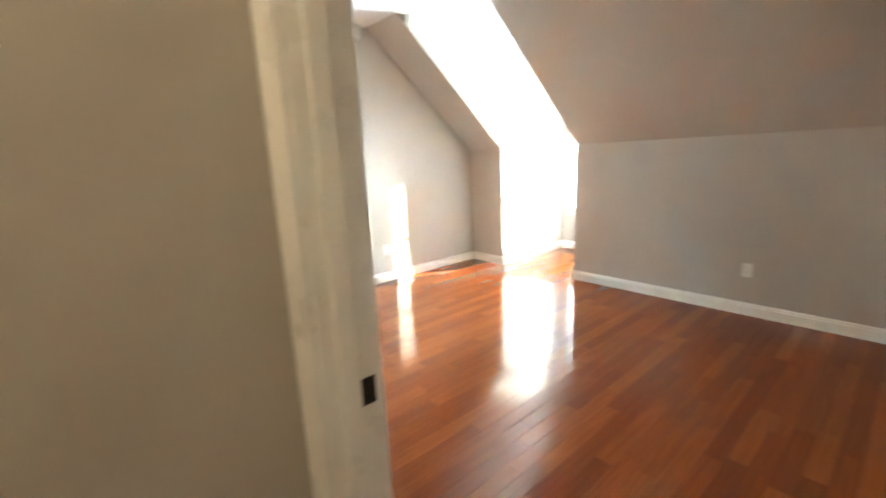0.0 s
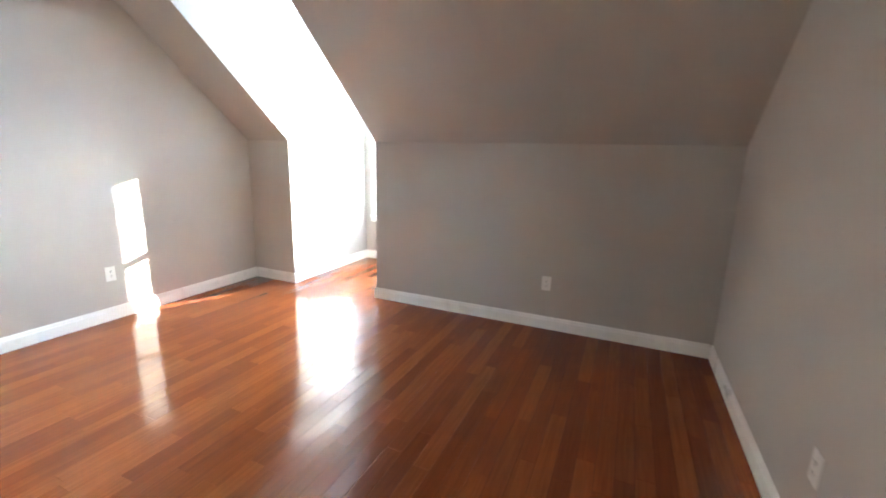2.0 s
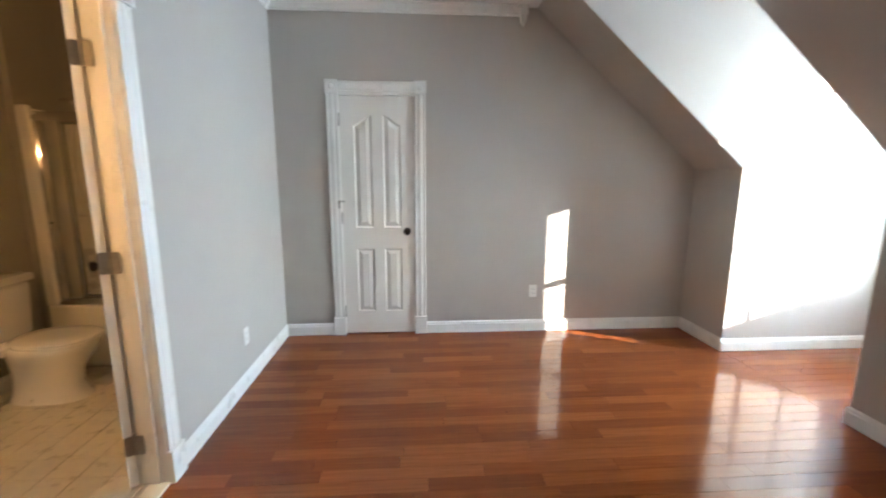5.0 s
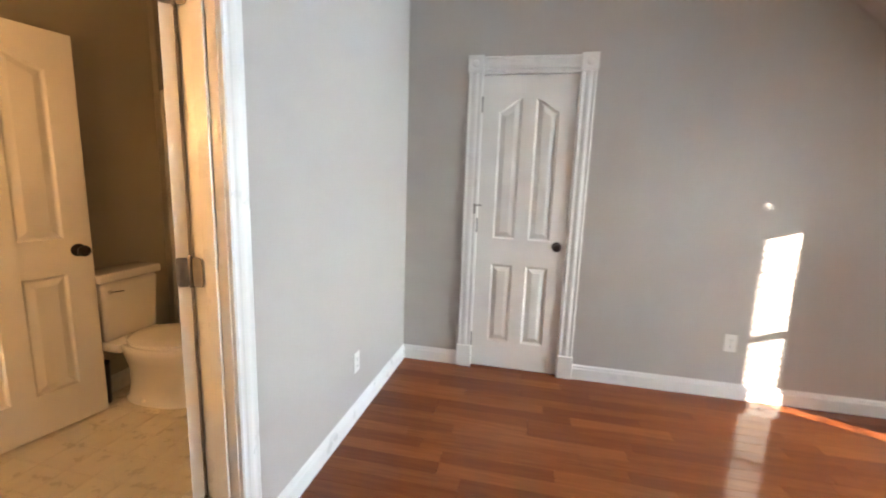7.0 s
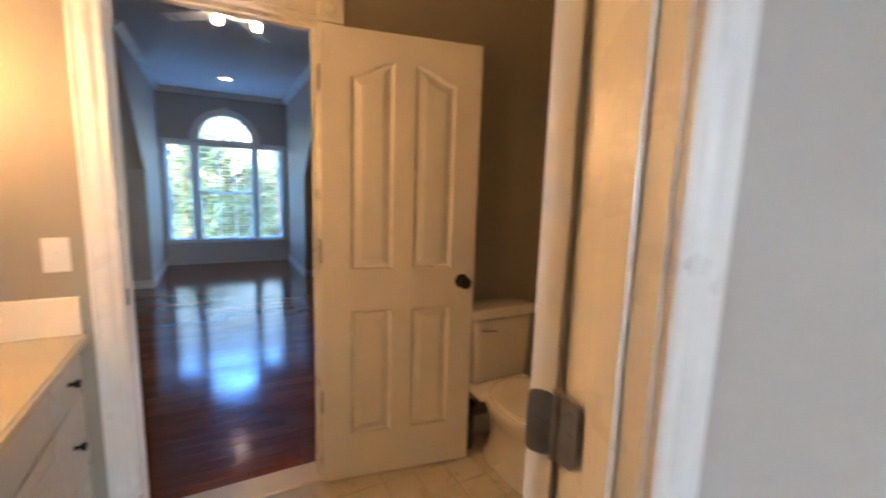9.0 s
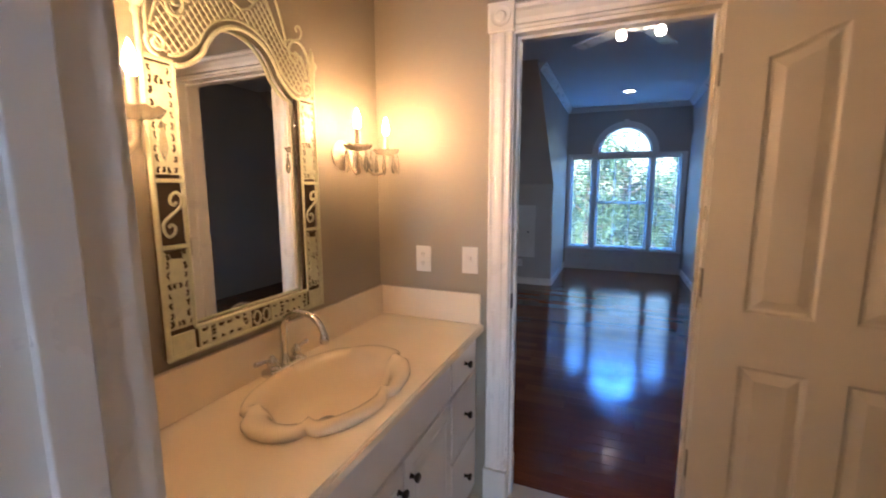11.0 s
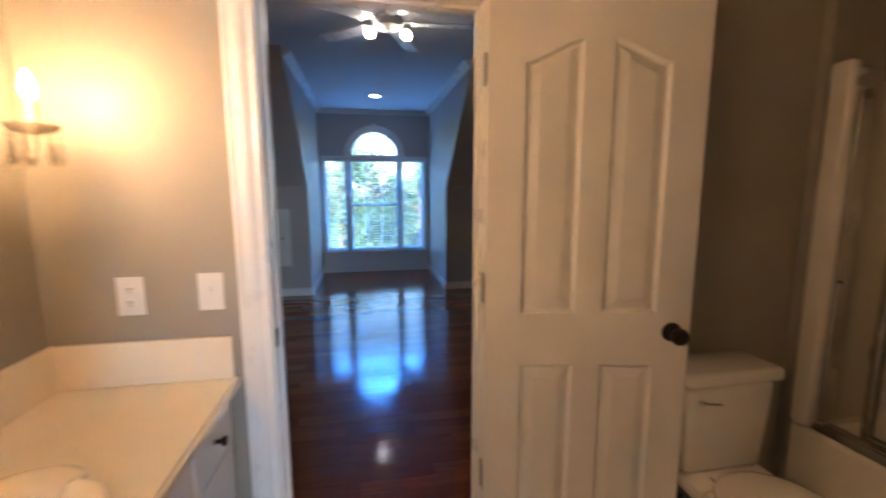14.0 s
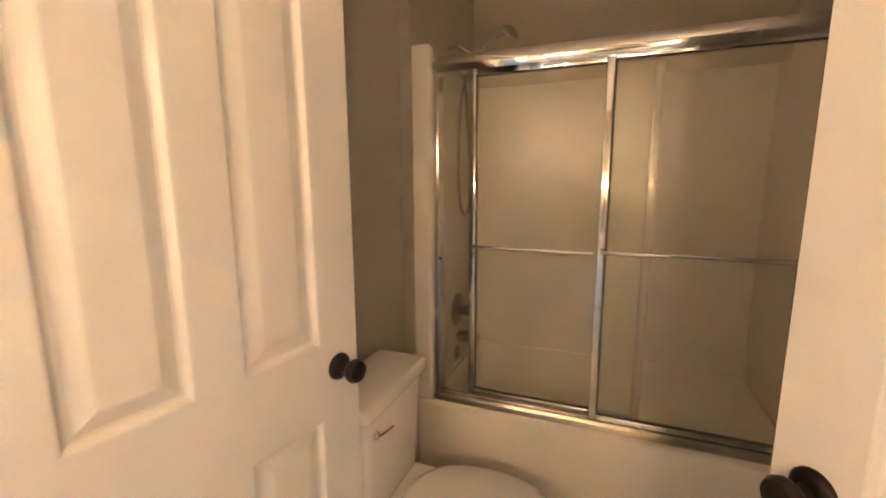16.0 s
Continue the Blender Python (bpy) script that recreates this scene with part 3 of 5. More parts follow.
def panel_door(name, w, m, label, knobs=(1, -1), hinge_side=1, jamb_dir=(0, 1), h=2.03, rails=(0.195, 0.765, 0.945, 1.80, 1.885), hinges=(0.20, 1.03, 1.84)):
    ob = thing(name, m, label, "door", "", "structure")
    t = 0.0175
    loops = panel_loops(w, rails)
    bm = bmesh.new()
    cells = []
    st, pr = loops[0][0][0], loops[0][1][0]
    for a, b in ((0, st), (pr, w - pr), (w - st, w)):
        cells.append(rect(a, b, 0, h))
    for lp in (loops[0], loops[2]):
        a, b = lp[0][0], lp[1][0]
        cells += [rect(a, b, 0, rails[0]), rect(a, b, rails[1], rails[2])]
        crown_line = sorted(lp[2:])
        for p, q in zip(crown_line, crown_line[1:]):
            cells.append([p, q, (q[0], h), (p[0], h)])
    for s in (1, -1):
        for c in cells:
            bm.faces.new([bm.verts.new((u, s * t, v)) for u, v in c])
    edge = rect(0, w, 0, h)
    for i in range(4):
        (u, v), (u2, v2) = edge[i], edge[(i + 1) % 4]
        bm.faces.new([bm.verts.new(q) for q in ((u, -t, v), (u2, -t, v2), (u2, t, v2), (u, t, v))])
    bmesh.ops.remove_doubles(bm, verts=bm.verts, dist=1e-5)
    part("slab", bm, DOOR, ob)
    for s in (1, -1):
        for lp in loops:
            bm = bmesh.new()
            rows = [(0.0, t), (0.004, t - 0.001), (0.010, t - 0.010), (0.014, t - 0.0125), (0.020, t - 0.0125), (0.046, t - 0.003), (0.050, t - 0.002)]
            rings = [[bm.verts.new((min(max(u, lp[0][0] + d), lp[1][0] - d), s * ww, v)) for u, v in inset(lp, d)] for d, ww in rows]
            n = len(lp)
            for a, b in zip(rings, rings[1:]):
                for i in range(n):
                    bm.faces.new((a[i], a[(i + 1) % n], b[(i + 1) % n], b[i]))
            f = bm.faces.new(rings[-1])
            bmesh.ops.triangulate(bm, faces=[f])
            part("panel", bm, DOOR, ob)
    for s in knobs:
        knob(ob, w - 0.062, 0.915, s * t, s)
    for z in hinges:
        hinge(ob, z, jamb_dir, hinge_side * (t + 0.004))
    bm = boxes((w - 0.0005, w + 0.0015, -0.012, 0.012, 0.885, 0.945))
    part("latch_plate", bm, NICKEL, ob)
    return ob


def local_dir(angle, d):
    return (d[0] * math.cos(angle) + d[1] * math.sin(angle), -d[0] * math.sin(angle) + d[1] * math.cos(angle))


panel_door("door_1", 0.785, pose(1.530, 0.140, 0.022, 0, 0, 3.0), "white four-panel bedroom door folded open to the wall", hinge_side=1, jamb_dir=(-0.2, 1))
a_b = math.radians(123.5)
panel_door("door_2", 0.69, pose(1.403, 2.506, 0.012, 0, 0, math.degrees(a_b)), "white four-panel bathroom door standing open inward", hinge_side=-1, jamb_dir=local_dir(a_b, (1, 0)))
a_w = math.atan2(0.69, 0.13)
panel_door("door_3", 0.69, pose(0.030, 2.508, 0.012, 0, 0, math.degrees(a_w)), "white four-panel door with arched panels, opened against the wall", hinge_side=1, jamb_dir=local_dir(a_w, (-1, 0)),
           h=1.965, rails=(0.208, 0.80, 0.978, 1.785, 1.855), hinges=(0.37, 1.058, 1.768))
panel_door("door_4", 0.609, pose(2.063, A_N + 0.0195, 0.010), "white four-panel closet door, closed", knobs=(-1,), hinge_side=-1, jamb_dir=(-1, -0.05))


def strike(x, y, z, sx, name_parent):
    bm = boxes((x - 0.016, x + 0.016, y - 0.0012, y + 0.0012, z - 0.03, z + 0.03), bevel=0.0005)
    box(bm, x - 0.007, x + 0.007, y - 0.0022, y + 0.0022, z - 0.012, z + 0.012)
    part("strike_plate", bm, BRONZE, name_parent, "dark bronze strike plate")


strike(1.516, E_DOOR[1] - 0.001, 0.93, 1, f_entry)
strike(-0.022, BW_DOOR[0] + 0.001, 0.93, 1, f_west)
strike(1.446, BE_DOOR[0] + 0.001, 0.93, 1, f_bath)

# flip latch on the closet casing
bm = boxes((0, 0.014, -0.012, 0, -0.035, 0.035), bevel=0.002)
box(bm, 0.0, 0.055, -0.018, -0.011, 0.020, 0.030)
part("flip_latch", bm, NICKEL, f_closet, "small nickel flip latch", m=pose(2.035, A_N - 0.020, 1.16))

# ---- windows ----
def window(name, axis_s, x, lites, arch, sill, panel, label):
    """Casings, sashes, panes, stool and blinds in a dormer wall. axis_s: outward sign along x."""
    s = axis_s
    ob = thing(name, pose(0, 0, 0), label, "window", "", "structure")
    IN = PX(x, -s)
    u_min, u_max = panel
    z0, z1 = sill, lites[0][3]
    c, r, za = arch
    outer = rect(u_min, u_max, 0.0 if u_max - u_min > 1.5 else z0 - 0.10, min(z1 + 0.11, za))
    part("window_casing", plate(bmesh.new(), outer, [rect(a, b, v0, v1) for a, b, v0, v1 in lites], 0.018, IN), TRIM, ob)
    ring = arch_loop(c, r + 0.10, za - 0.0)
    inner = arch_loop(c, r, za)
    part("arch_casing", plate(bmesh.new(), ring + inner[::-1], [], 0.022, IN), TRIM, ob)
    part("keystone", plate(bmesh.new(), [(c - 0.025, za + r - 0.005), (c + 0.025, za + r - 0.005), (c + 0.04, za + r + 0.125), (c - 0.04, za + r + 0.125)], [], 0.034, IN), TRIM, ob)
    bm = boxes((min(x - s * 0.05, x + s * 0.02), max(x - s * 0.05, x + s * 0.02), u_min - 0.0, u_max + 0.0, z0 - 0.045, z0 - 0.018), bevel=0.004)
    part("window_sill", bm, TRIM, ob)
    xo = x + s * 0.085
    OUT = PX(xo, s)
    for a, b, v0, v1 in lites:
        wide = b - a > 0.5
        m_ = 0.035
        holes = [rect(a + m_, b - m_, v0 + m_, (v0 + v1) / 2 - 0.02), rect(a + m_, b - m_, (v0 + v1) / 2 + 0.02, v1 - m_)] if wide else [rect(a + m_, b - m_, v0 + m_, v1 - m_)]
        sash = part("sash", plate(bmesh.new(), rect(a, b, v0, v1), holes, 0.035, OUT), TRIM, ob)
        for hl in holes:
            (ua, va), _, (ub, vb), _ = hl
            p = part("pane", plate(bmesh.new(), rect(ua - 0.003, ub + 0.003, va - 0.003, vb + 0.003), [], 0.004, PX(xo + s * 0.02, s)), PANE, sash)
            p.visible_shadow = False
            if wide:
                for k in (1, 2):
                    uu = ua + (ub - ua) * k / 3
                    part("muntin", plate(bmesh.new(), rect(uu - 0.008, uu + 0.008, va, vb), [], 0.012, PX(xo + s * 0.005, s)), TRIM, sash)
    aw = part("sash", plate(bmesh.new(), arch_loop(c, r, za), [arch_loop(c, r - 0.035, za + 0.03)], 0.035, OUT), TRIM, ob)
    p = part("pane", plate(bmesh.new(), arch_loop(c, r - 0.033, za + 0.028), [], 0.004, PX(xo + s * 0.02, s)), PANE, aw)
    p.visible_shadow = False
    for k in (-1, 0, 1):
        d = Vector((math.sin(k * 0.75), math.cos(k * 0.75)))
        q = Vector((-d.y, d.x)) * 0.007
        e = Vector((c, za + 0.03))
        f = e + d * (r - 0.06)
        part("muntin", plate(bmesh.new(), [tuple(e + q), tuple(e - q), tuple(f - q), tuple(f + q)], [], 0.012, PX(xo + s * 0.005, s)), TRIM, aw)
    # open horizontal blinds, 50 mm slats
    for a, b, v0, v1 in lites:
        blind = thing("window_blind", pose(x + s * 0.045, 0, 0), "white two-inch horizontal blind lowered with open slats", "blind", "window blinds")
        part("head_rail", boxes((-0.03, 0.03, a + 0.006, b - 0.006, v1 - 0.05, v1 - 0.003), bevel=0.002), SLAT, blind)
        bm = bmesh.new()
        prof = [(-0.018, 0.0), (0.0, 0.002), (0.018, 0.0), (0.018, -0.001), (0.0, 0.001), (-0.018, -0.001)]
        extrude_uv(bm, prof, a + 0.008, b - 0.008, lambda px, v, pz: (px, v, pz))
        me = mesh_of(bm, "slat", SLAT)
        z = v0 + 0.05
        while z < v1 - 0.06:
            sl = new("slat", me)
            sl.parent, sl.matrix_basis = blind, pose(0, 0, z, 0, -4, 0)
            z += 0.046
        part("bottom_rail", boxes((-0.025, 0.025, a + 0.008, b - 0.008, v0 + 0.008, v0 + 0.026), bevel=0.003), SLAT, blind)
        for u in ((a + 0.12, b - 0.12) if b - a > 0.5 else (a + 0.08, b - 0.08)):
            part("ladder_tape", boxes((-0.0262, -0.0252, u - 0.002, u + 0.002, v0 + 0.02, v1 - 0.04), (0.0252, 0.0262, u - 0.002, u + 0.002, v0 + 0.02, v1 - 0.04)), SLAT, blind)
    return ob


window("window_1", 1, A_WIN, [(2.965, 3.62, 0.60, 1.97)], (3.28, 0.33, 2.11), 0.60, (2.85, 3.71), "white arched dormer window with blinds, sunlit")
window("window_2", -1, B_WIN, [(1.456, 1.812, 0.383, 1.944), (1.881, 2.695, 0.383, 1.944), (2.748, 3.137, 0.383, 1.944)], (2.30, 0.41, 1.985), 0.383, (1.40, 3.215), "white three-part window with arched transom and blinds")


# ---- electrical plates ----
def outlet(x, y, z, turn, label="white duplex wall outlet", switch=False):
    """A wall plate facing local -y."""
    ob = thing("light_switch" if switch else "wall_outlet", pose(x, y, z, 0, 0, turn), label, "switch" if switch else "outlet", "" if switch else "wall outlets")
    w, h = 0.036, 0.058
    part("cover_plate", boxes((-w, w, -0.006, 0, -h, h), bevel=0.003), PLATE, ob)
    if switch:
        bm = boxes((-0.008, 0.008, -0.0075, -0.004, -0.016, 0.016), bevel=0.001)
        part("switch_collar", bm, PLATE, ob)
        bm = boxes((-0.006, 0.006, -0.022, -0.004, -0.002, 0.012), bevel=0.001)
        part("toggle", bm, PLATE, ob, m=pose(0, 0, 0, -18, 0, 0))
    else:
        for dz in (-0.020, 0.020):
            bm = bmesh.new()
            lathe(bm, [(0.0165, 0), (0.0165, 0.0018), (0.001, 0.0020)], 16, (0, 0, 0), "y")
            bmesh.ops.scale(bm, vec=(1, -1, 0.82), verts=bm.verts)
            face = part("receptacle", bm, PLATE, ob, m=pose(0, -0.006, dz))
            for sx in (-0.006, 0.006):
                part("slot", boxes((sx - 0.0012, sx + 0.0012, -0.0026, -0.001, -0.002, 0.007)), SLOT, face)
            part("slot", boxes((-0.002, 0.002, -0.0026, -0.001, -0.010, -0.006)), SLOT, face)
    for dz in ((-0.03, 0.03) if switch else (0,)):
        bm = lathe(bmesh.new(), [(0.003, 0), (0.003, -0.001), (0.001, -0.0014)], 8, (0, -0.006, dz), "y")
        part("screw", bm, PLATE, ob)


outlet(3.739, A_N, 0.374, 0)
outlet(AW, 3.48, 0.338, 90)
outlet(A_K, 1.184, 0.38, -90)
outlet(3.465, A_S, 0.386, 180)
outlet(BATH_W, 1.428, 1.092, 90, "white duplex outlet above the vanity")
outlet(BATH_W, 1.648, 1.097, 90, "almond toggle light switch beside the doorway", True)
outlet(B_K, 0.93, 0.32, 90)

# ---- vanity ----
VT, VF, VB = 0.82, 1.712, 0.955
vanity = thing("vanity_cabinet", pose(0, 0, 0), "white painted wooden vanity cabinet with dark knobs", "cabinet")
part("body", boxes((0.002, BATH_E - 0.002, BATH_S + 0.002, 1.675, 0.09, 0.66), (0.002, BATH_E - 0.002, 1.657, 1.675, 0.66, VT - 0.032), (0.002, BATH_E - 0.002, BATH_S + 0.002, BATH_S + 0.02, 0.66, VT - 0.032), (0.002, 0.02, BATH_S + 0.02, 1.657, 0.66, VT - 0.032), (0.002, BATH_E - 0.002, BATH_S + 0.002, 1.63, 0.0, 0.09)), CABINET, vanity)


def front(name, x0, x1, z0, z1, raised, knobs):
    bm = bmesh.new()
    box(bm, x0, x1, 1.677, 1.695, z0, z1, 0.003)
    ob = part(name, bm, CABINET, vanity)
    if raised:
        bm = bmesh.new()
        lp = rect(x0 + 0.045, x1 - 0.045, z0 + 0.045, z1 - 0.045)
        rings = [[bm.verts.new((u, w, v)) for u, v in inset(lp, d)] for d, w in ((0, 1.6952), (0.006, 1.6985), (0.014, 1.6955), (0.022, 1.6955), (0.04, 1.6995))]
        for a, b in zip(rings, rings[1:]):
            for i in range(4):
                bm.faces.new((a[i], a[(i + 1) % 4], b[(i + 1) % 4], b[i]))
        bm.faces.new(rings[-1])
        part("panel", bm, CABINET, ob)
    for kx, kz in knobs:
        bm = lathe(bmesh.new(), [(0.009, 0), (0.006, 0.004), (0.005, 0.012), (0.012, 0.018), (0.015, 0.024), (0.012, 0.029), (0.002, 0.031)], 14, (kx, 1.695, kz), "y")
        part("knob", bm, BRONZE, ob, "round dark bronze knob", 40)


for z0, z1 in ((0.645, 0.788), (0.375, 0.632), (0.10, 0.362)):
    front("drawer", 0.055, 0.335, z0, z1, False, [((0.195), (z0 + z1) / 2)])
front("false_front", 0.348, 1.115, 0.645, 0.788, False, [])
front("cabinet_door", 0.348, 0.708, 0.10, 0.632, True, [(0.675, 0.56)])
front("cabinet_door", 0.717, 1.115, 0.10, 0.632, True, [(0.75, 0.56)])
for z0, z1 in ((0.645, 0.788), (0.375, 0.632), (0.10, 0.362)):
    front("drawer", 1.13, 1.41, z0, z1, False, [(1.27, (z0 + z1) / 2)])

SX, SY, SA, SB = 0.728, 1.474, 0.284, 0.192


def oval(c, d, a, b, n=40):
    return [(c + a * math.cos(6.2832 * i / n), d + b * math.sin(6.2832 * i / n)) for i in range(n)]


top = thing("vanity_countertop", pose(0, 0, 0), "cream cultured marble vanity countertop with backsplash", "countertop")
bm = plate(bmesh.new(), rect(0.002, BATH_E - 0.002, BATH_S + 0.001, VF), [oval(SX, SY, SA * 0.9, SB * 0.9)], -0.030, PZ(VT))
bmesh.ops.bevel(bm, geom=[e for e in bm.edges if all(v.co.y > VF - 1e-4 for v in e.verts) and abs(e.verts[0].co.z - e.verts[1].co.z) < 1e-4], offset=0.008, segments=3, affect="EDGES")
part("slab", bm, MARBLE, top)
part("backsplash", boxes((0.002, BATH_E - 0.002, BATH_S + 0.001, BATH_S + 0.021, VT + 0.0005, VB), bevel=0.004), MARBLE, top)
part("side_splash", boxes((0.002, 0.022, BATH_S + 0.0215, 1.70, VT + 0.0005, VB), bevel=0.004), MARBLE, top)

# scalloped drop-in basin: rim in six lobes with pinched ribs between
sink = thing("bathroom_sink", pose(SX, SY, VT), "cream porcelain scalloped shell sink set in the counter", "sink")
bm = bmesh.new()
N = 96
prof = [(0.99, 0.000), (1.02, 0.010), (1.01, 0.021), (0.965, 0.028), (0.89, 0.027), (0.81, 0.019), (0.755, 0.004), (0.72, -0.022), (0.66, -0.050), (0.53, -0.072), (0.33, -0.082), (0.12, -0.087), (0.07, -0.088)]
rings = []
for k, (r, h) in enumerate(prof):
    ring = []
    for j in range(N):
        th = 6.2832 * j / N
        ph = (th * 6 / 6.2832 + 0.5) % 1.0
        d = min(ph, 1 - ph)
        lobe = 1 - 0.075 * math.exp(-(d / 0.07) ** 2) if k < 5 else 1.0
        rib = 0.008 * math.exp(-(d / 0.05) ** 2) if 0 < k < 6 else 0
        bulge = 1 + 0.03 * math.sin(math.pi * ph) if k < 6 else 1
        fluted = 1 - 0.02 * math.exp(-(d / 0.10) ** 2) * (1 if 6 < k < 9 else 0)
        ring.append(bm.verts.new((SA * r * lobe * bulge * fluted * math.cos(th) + (0.035 if k > 9 else 0), SB * r * lobe * bulge * fluted * math.sin(th), h + rib)))
    rings.append(ring)
for a, b in zip(rings, rings[1:]):
    for j in range(N):
        bm.faces.new((a[j], a[(j + 1) % N], b[(j + 1) % N], b[j]))
bm.faces.new(rings[-1])
part("basin", bm, BONE, sink, "", 60)
part("drain", lathe(bmesh.new(), [(0.026, -0.0875), (0.026, -0.084), (0.019, -0.083), (0.016, -0.090), (0.001, -0.091)], 20, (0.035, 0, 0)), NICKEL, sink, "dull metal drain ring", 40)

faucet = thing("faucet", pose(SX - 0.040, 1.252, VT), "polished chrome gooseneck faucet with two lever handles", "faucet")
bm = bmesh.new()
bmn = box(bm, -0.080, 0.080, -0.027, 0.027, 0.0, 0.028, 0.011, 3)
part("base", bm, FAUCET, faucet, "", 50)
bm = bmesh.new()
lathe(bm, [(0.021, 0.02), (0.019, 0.035), (0.013, 0.05), (0.0115, 0.06)], 18)
pts = [(0, 0, 0.055), (0, 0, 0.12)] + [(0, 0.078 - 0.078 * math.cos(math.pi * i / 14), 0.140 + 0.062 * math.sin(math.pi * i / 14)) for i in range(0, 14)] + [(0, 0.161, 0.138)]
tube(bm, pts, 0.0108, 12)
lathe(bm, [(0.011, 0.112), (0.014, 0.116), (0.014, 0.134), (0.010, 0.140)], 16, (0, 0.161, 0))
part("spout", bm, FAUCET, faucet, "", 50)
for s in (-1, 1):
    bm = lathe(bmesh.new(), [(0.021, 0.02), (0.019, 0.03), (0.013, 0.036), (0.017, 0.045), (0.017, 0.053), (0.009, 0.062), (0.006, 0.070), (0.001, 0.072)], 18, (0.053 * s, 0, 0))
    hnd = part("handle", bm, FAUCET, faucet, "", 50)
    bm = tube(bmesh.new(), [(0.053 * s, 0, 0.05), (0.075 * s, -0.003, 0.058), (0.105 * s, -0.006, 0.060)], 0.006, 10, ends=(0.8, 1.2))
    lathe(bm, [(0.001, -0.008), (0.008, -0.004), (0.008, 0.006), (0.001, 0.010)], 10, (0.108 * s, -0.006, 0.060), "x")
    part("lever", bm, FAUCET, hnd, "", 50)

# ---- wrought mirror ----
mirror = thing("wall_mirror", pose(0.755, BATH_S + 0.012, 0.985), "tall arched mirror in a distressed mint wrought-metal frame", "mirror")
HW = 0.285


def arch_v(u):
    """Height of the inner arch over the frame's bottom."""
    a = abs(u) / 0.2075
    if a < 0.62:
        return 0.70 + 0.145 * math.sqrt(max(0, 1 - (a / 0.66) ** 2))
    return 0.70 + 0.145 * math.sqrt(1 - (0.62 / 0.66) ** 2) - 0.05 * math.sin((a - 0.62) / 0.38 * math.pi / 2)


CREST = [(0, 0.905), (0.03, 0.918), (0.06, 0.952), (0.085, 0.985), (0.10, 0.955), (0.13, 0.900), (0.16, 0.862), (0.185, 0.846), (0.21, 0.842), (0.235, 0.848), (0.26, 0.775)]


def crest_v(u):
    """Height of the outer crest."""
    a = abs(u)
    for (p, h0), (q, h1) in zip(CREST, CREST[1:]):
        if a <= q:
            return h0 + (h1 - h0) * (a - p) / (q - p)
    return 0.775


def smooth_line(pts, n=5):
    """Rounded run through given points."""
    P = [Vector(p) for p in pts]
    P = [P[0] * 2 - P[1]] + P + [P[-1] * 2 - P[-2]]
    out = []
    for i in range(1, len(P) - 2):
        for k in range(n):
            t = k / n
            out.append(0.5 * (2 * P[i] + (P[i + 1] - P[i - 1]) * t + (2 * P[i - 1] - 5 * P[i] + 4 * P[i + 1] - P[i + 2]) * t * t + (3 * P[i] - P[i - 1] - 3 * P[i + 1] + P[i + 2]) * t ** 3))
    return [tuple(p) for p in out + [P[-2]]]


us = [-0.2075 + 0.415 * i / 32 for i in range(33)]
glass_loop = [(-0.2075, 0.070), (0.2075, 0.070)] + [(u, arch_v(u)) for u in reversed(us)]
part("looking_glass", plate(bmesh.new(), glass_loop, [], 0.004, PY(0.0)), MIRROR, mirror, "silvered glass")


# Dark sheets put the shade behind the pierced strips into colour.
for row in ((-HW, -0.210, 0.002, 0.008, 0.0, 0.72), (0.210, HW, 0.002, 0.008, 0.0, 0.72), (-0.209, 0.209, 0.002, 0.008, 0.0, 0.066)):
    part("shade_sheet", boxes(row), FRET_SHADE, mirror, "dark sheet standing in for shade behind the fretwork")


def bar(pts, r, name="bar"):
    return part(name, tube(bmesh.new(), [(u, w, v) for u, v, w in pts], r, 8), MINT, mirror, "", 50)


W0 = 0.022
for s in (-1, 1):
    bar([(s * HW, -0.002, W0), (s * HW, 0.795, W0)], 0.0065, "post")
    bar([(s * 0.2125, 0.066, W0), (s * 0.2125, arch_v(0.2075) + 0.01, W0)], 0.0045, "inner_bar")
    bm = lathe(bmesh.new(), [(0.007, 0.79), (0.011, 0.80), (0.008, 0.808), (0.016, 0.820), (0.017, 0.832), (0.009, 0.843), (0.007, 0.850), (0.009, 0.858), (0.006, 0.870), (0.001, 0.884)], 14, (s * HW, W0, 0))
    part("finial", bm, MINT, mirror, "", 50)
bar([(-HW, 0.003, W0), (HW, 0.003, W0)], 0.0065, "rail")
bar([(-0.2125, 0.066, W0), (0.2125, 0.066, W0)], 0.006, "rail")
bar([(u, arch_v(u) + 0.006, W0 + 0.004) for u in us], 0.0058, "arch_bar")
bar([(u * 1.06, arch_v(u) + 0.026, W0 + 0.002) for u in us], 0.0034, "arch_bar")


def spiral(cu, cv, r0, r1, a0, turns, n=26):
    return [(cu + (r0 + (r1 - r0) * i / n) * math.cos(a0 + turns * 6.2832 * i / n), cv + (r0 + (r1 - r0) * i / n) * math.sin(a0 + turns * 6.2832 * i / n), W0 + 0.004) for i in range(n + 1)]


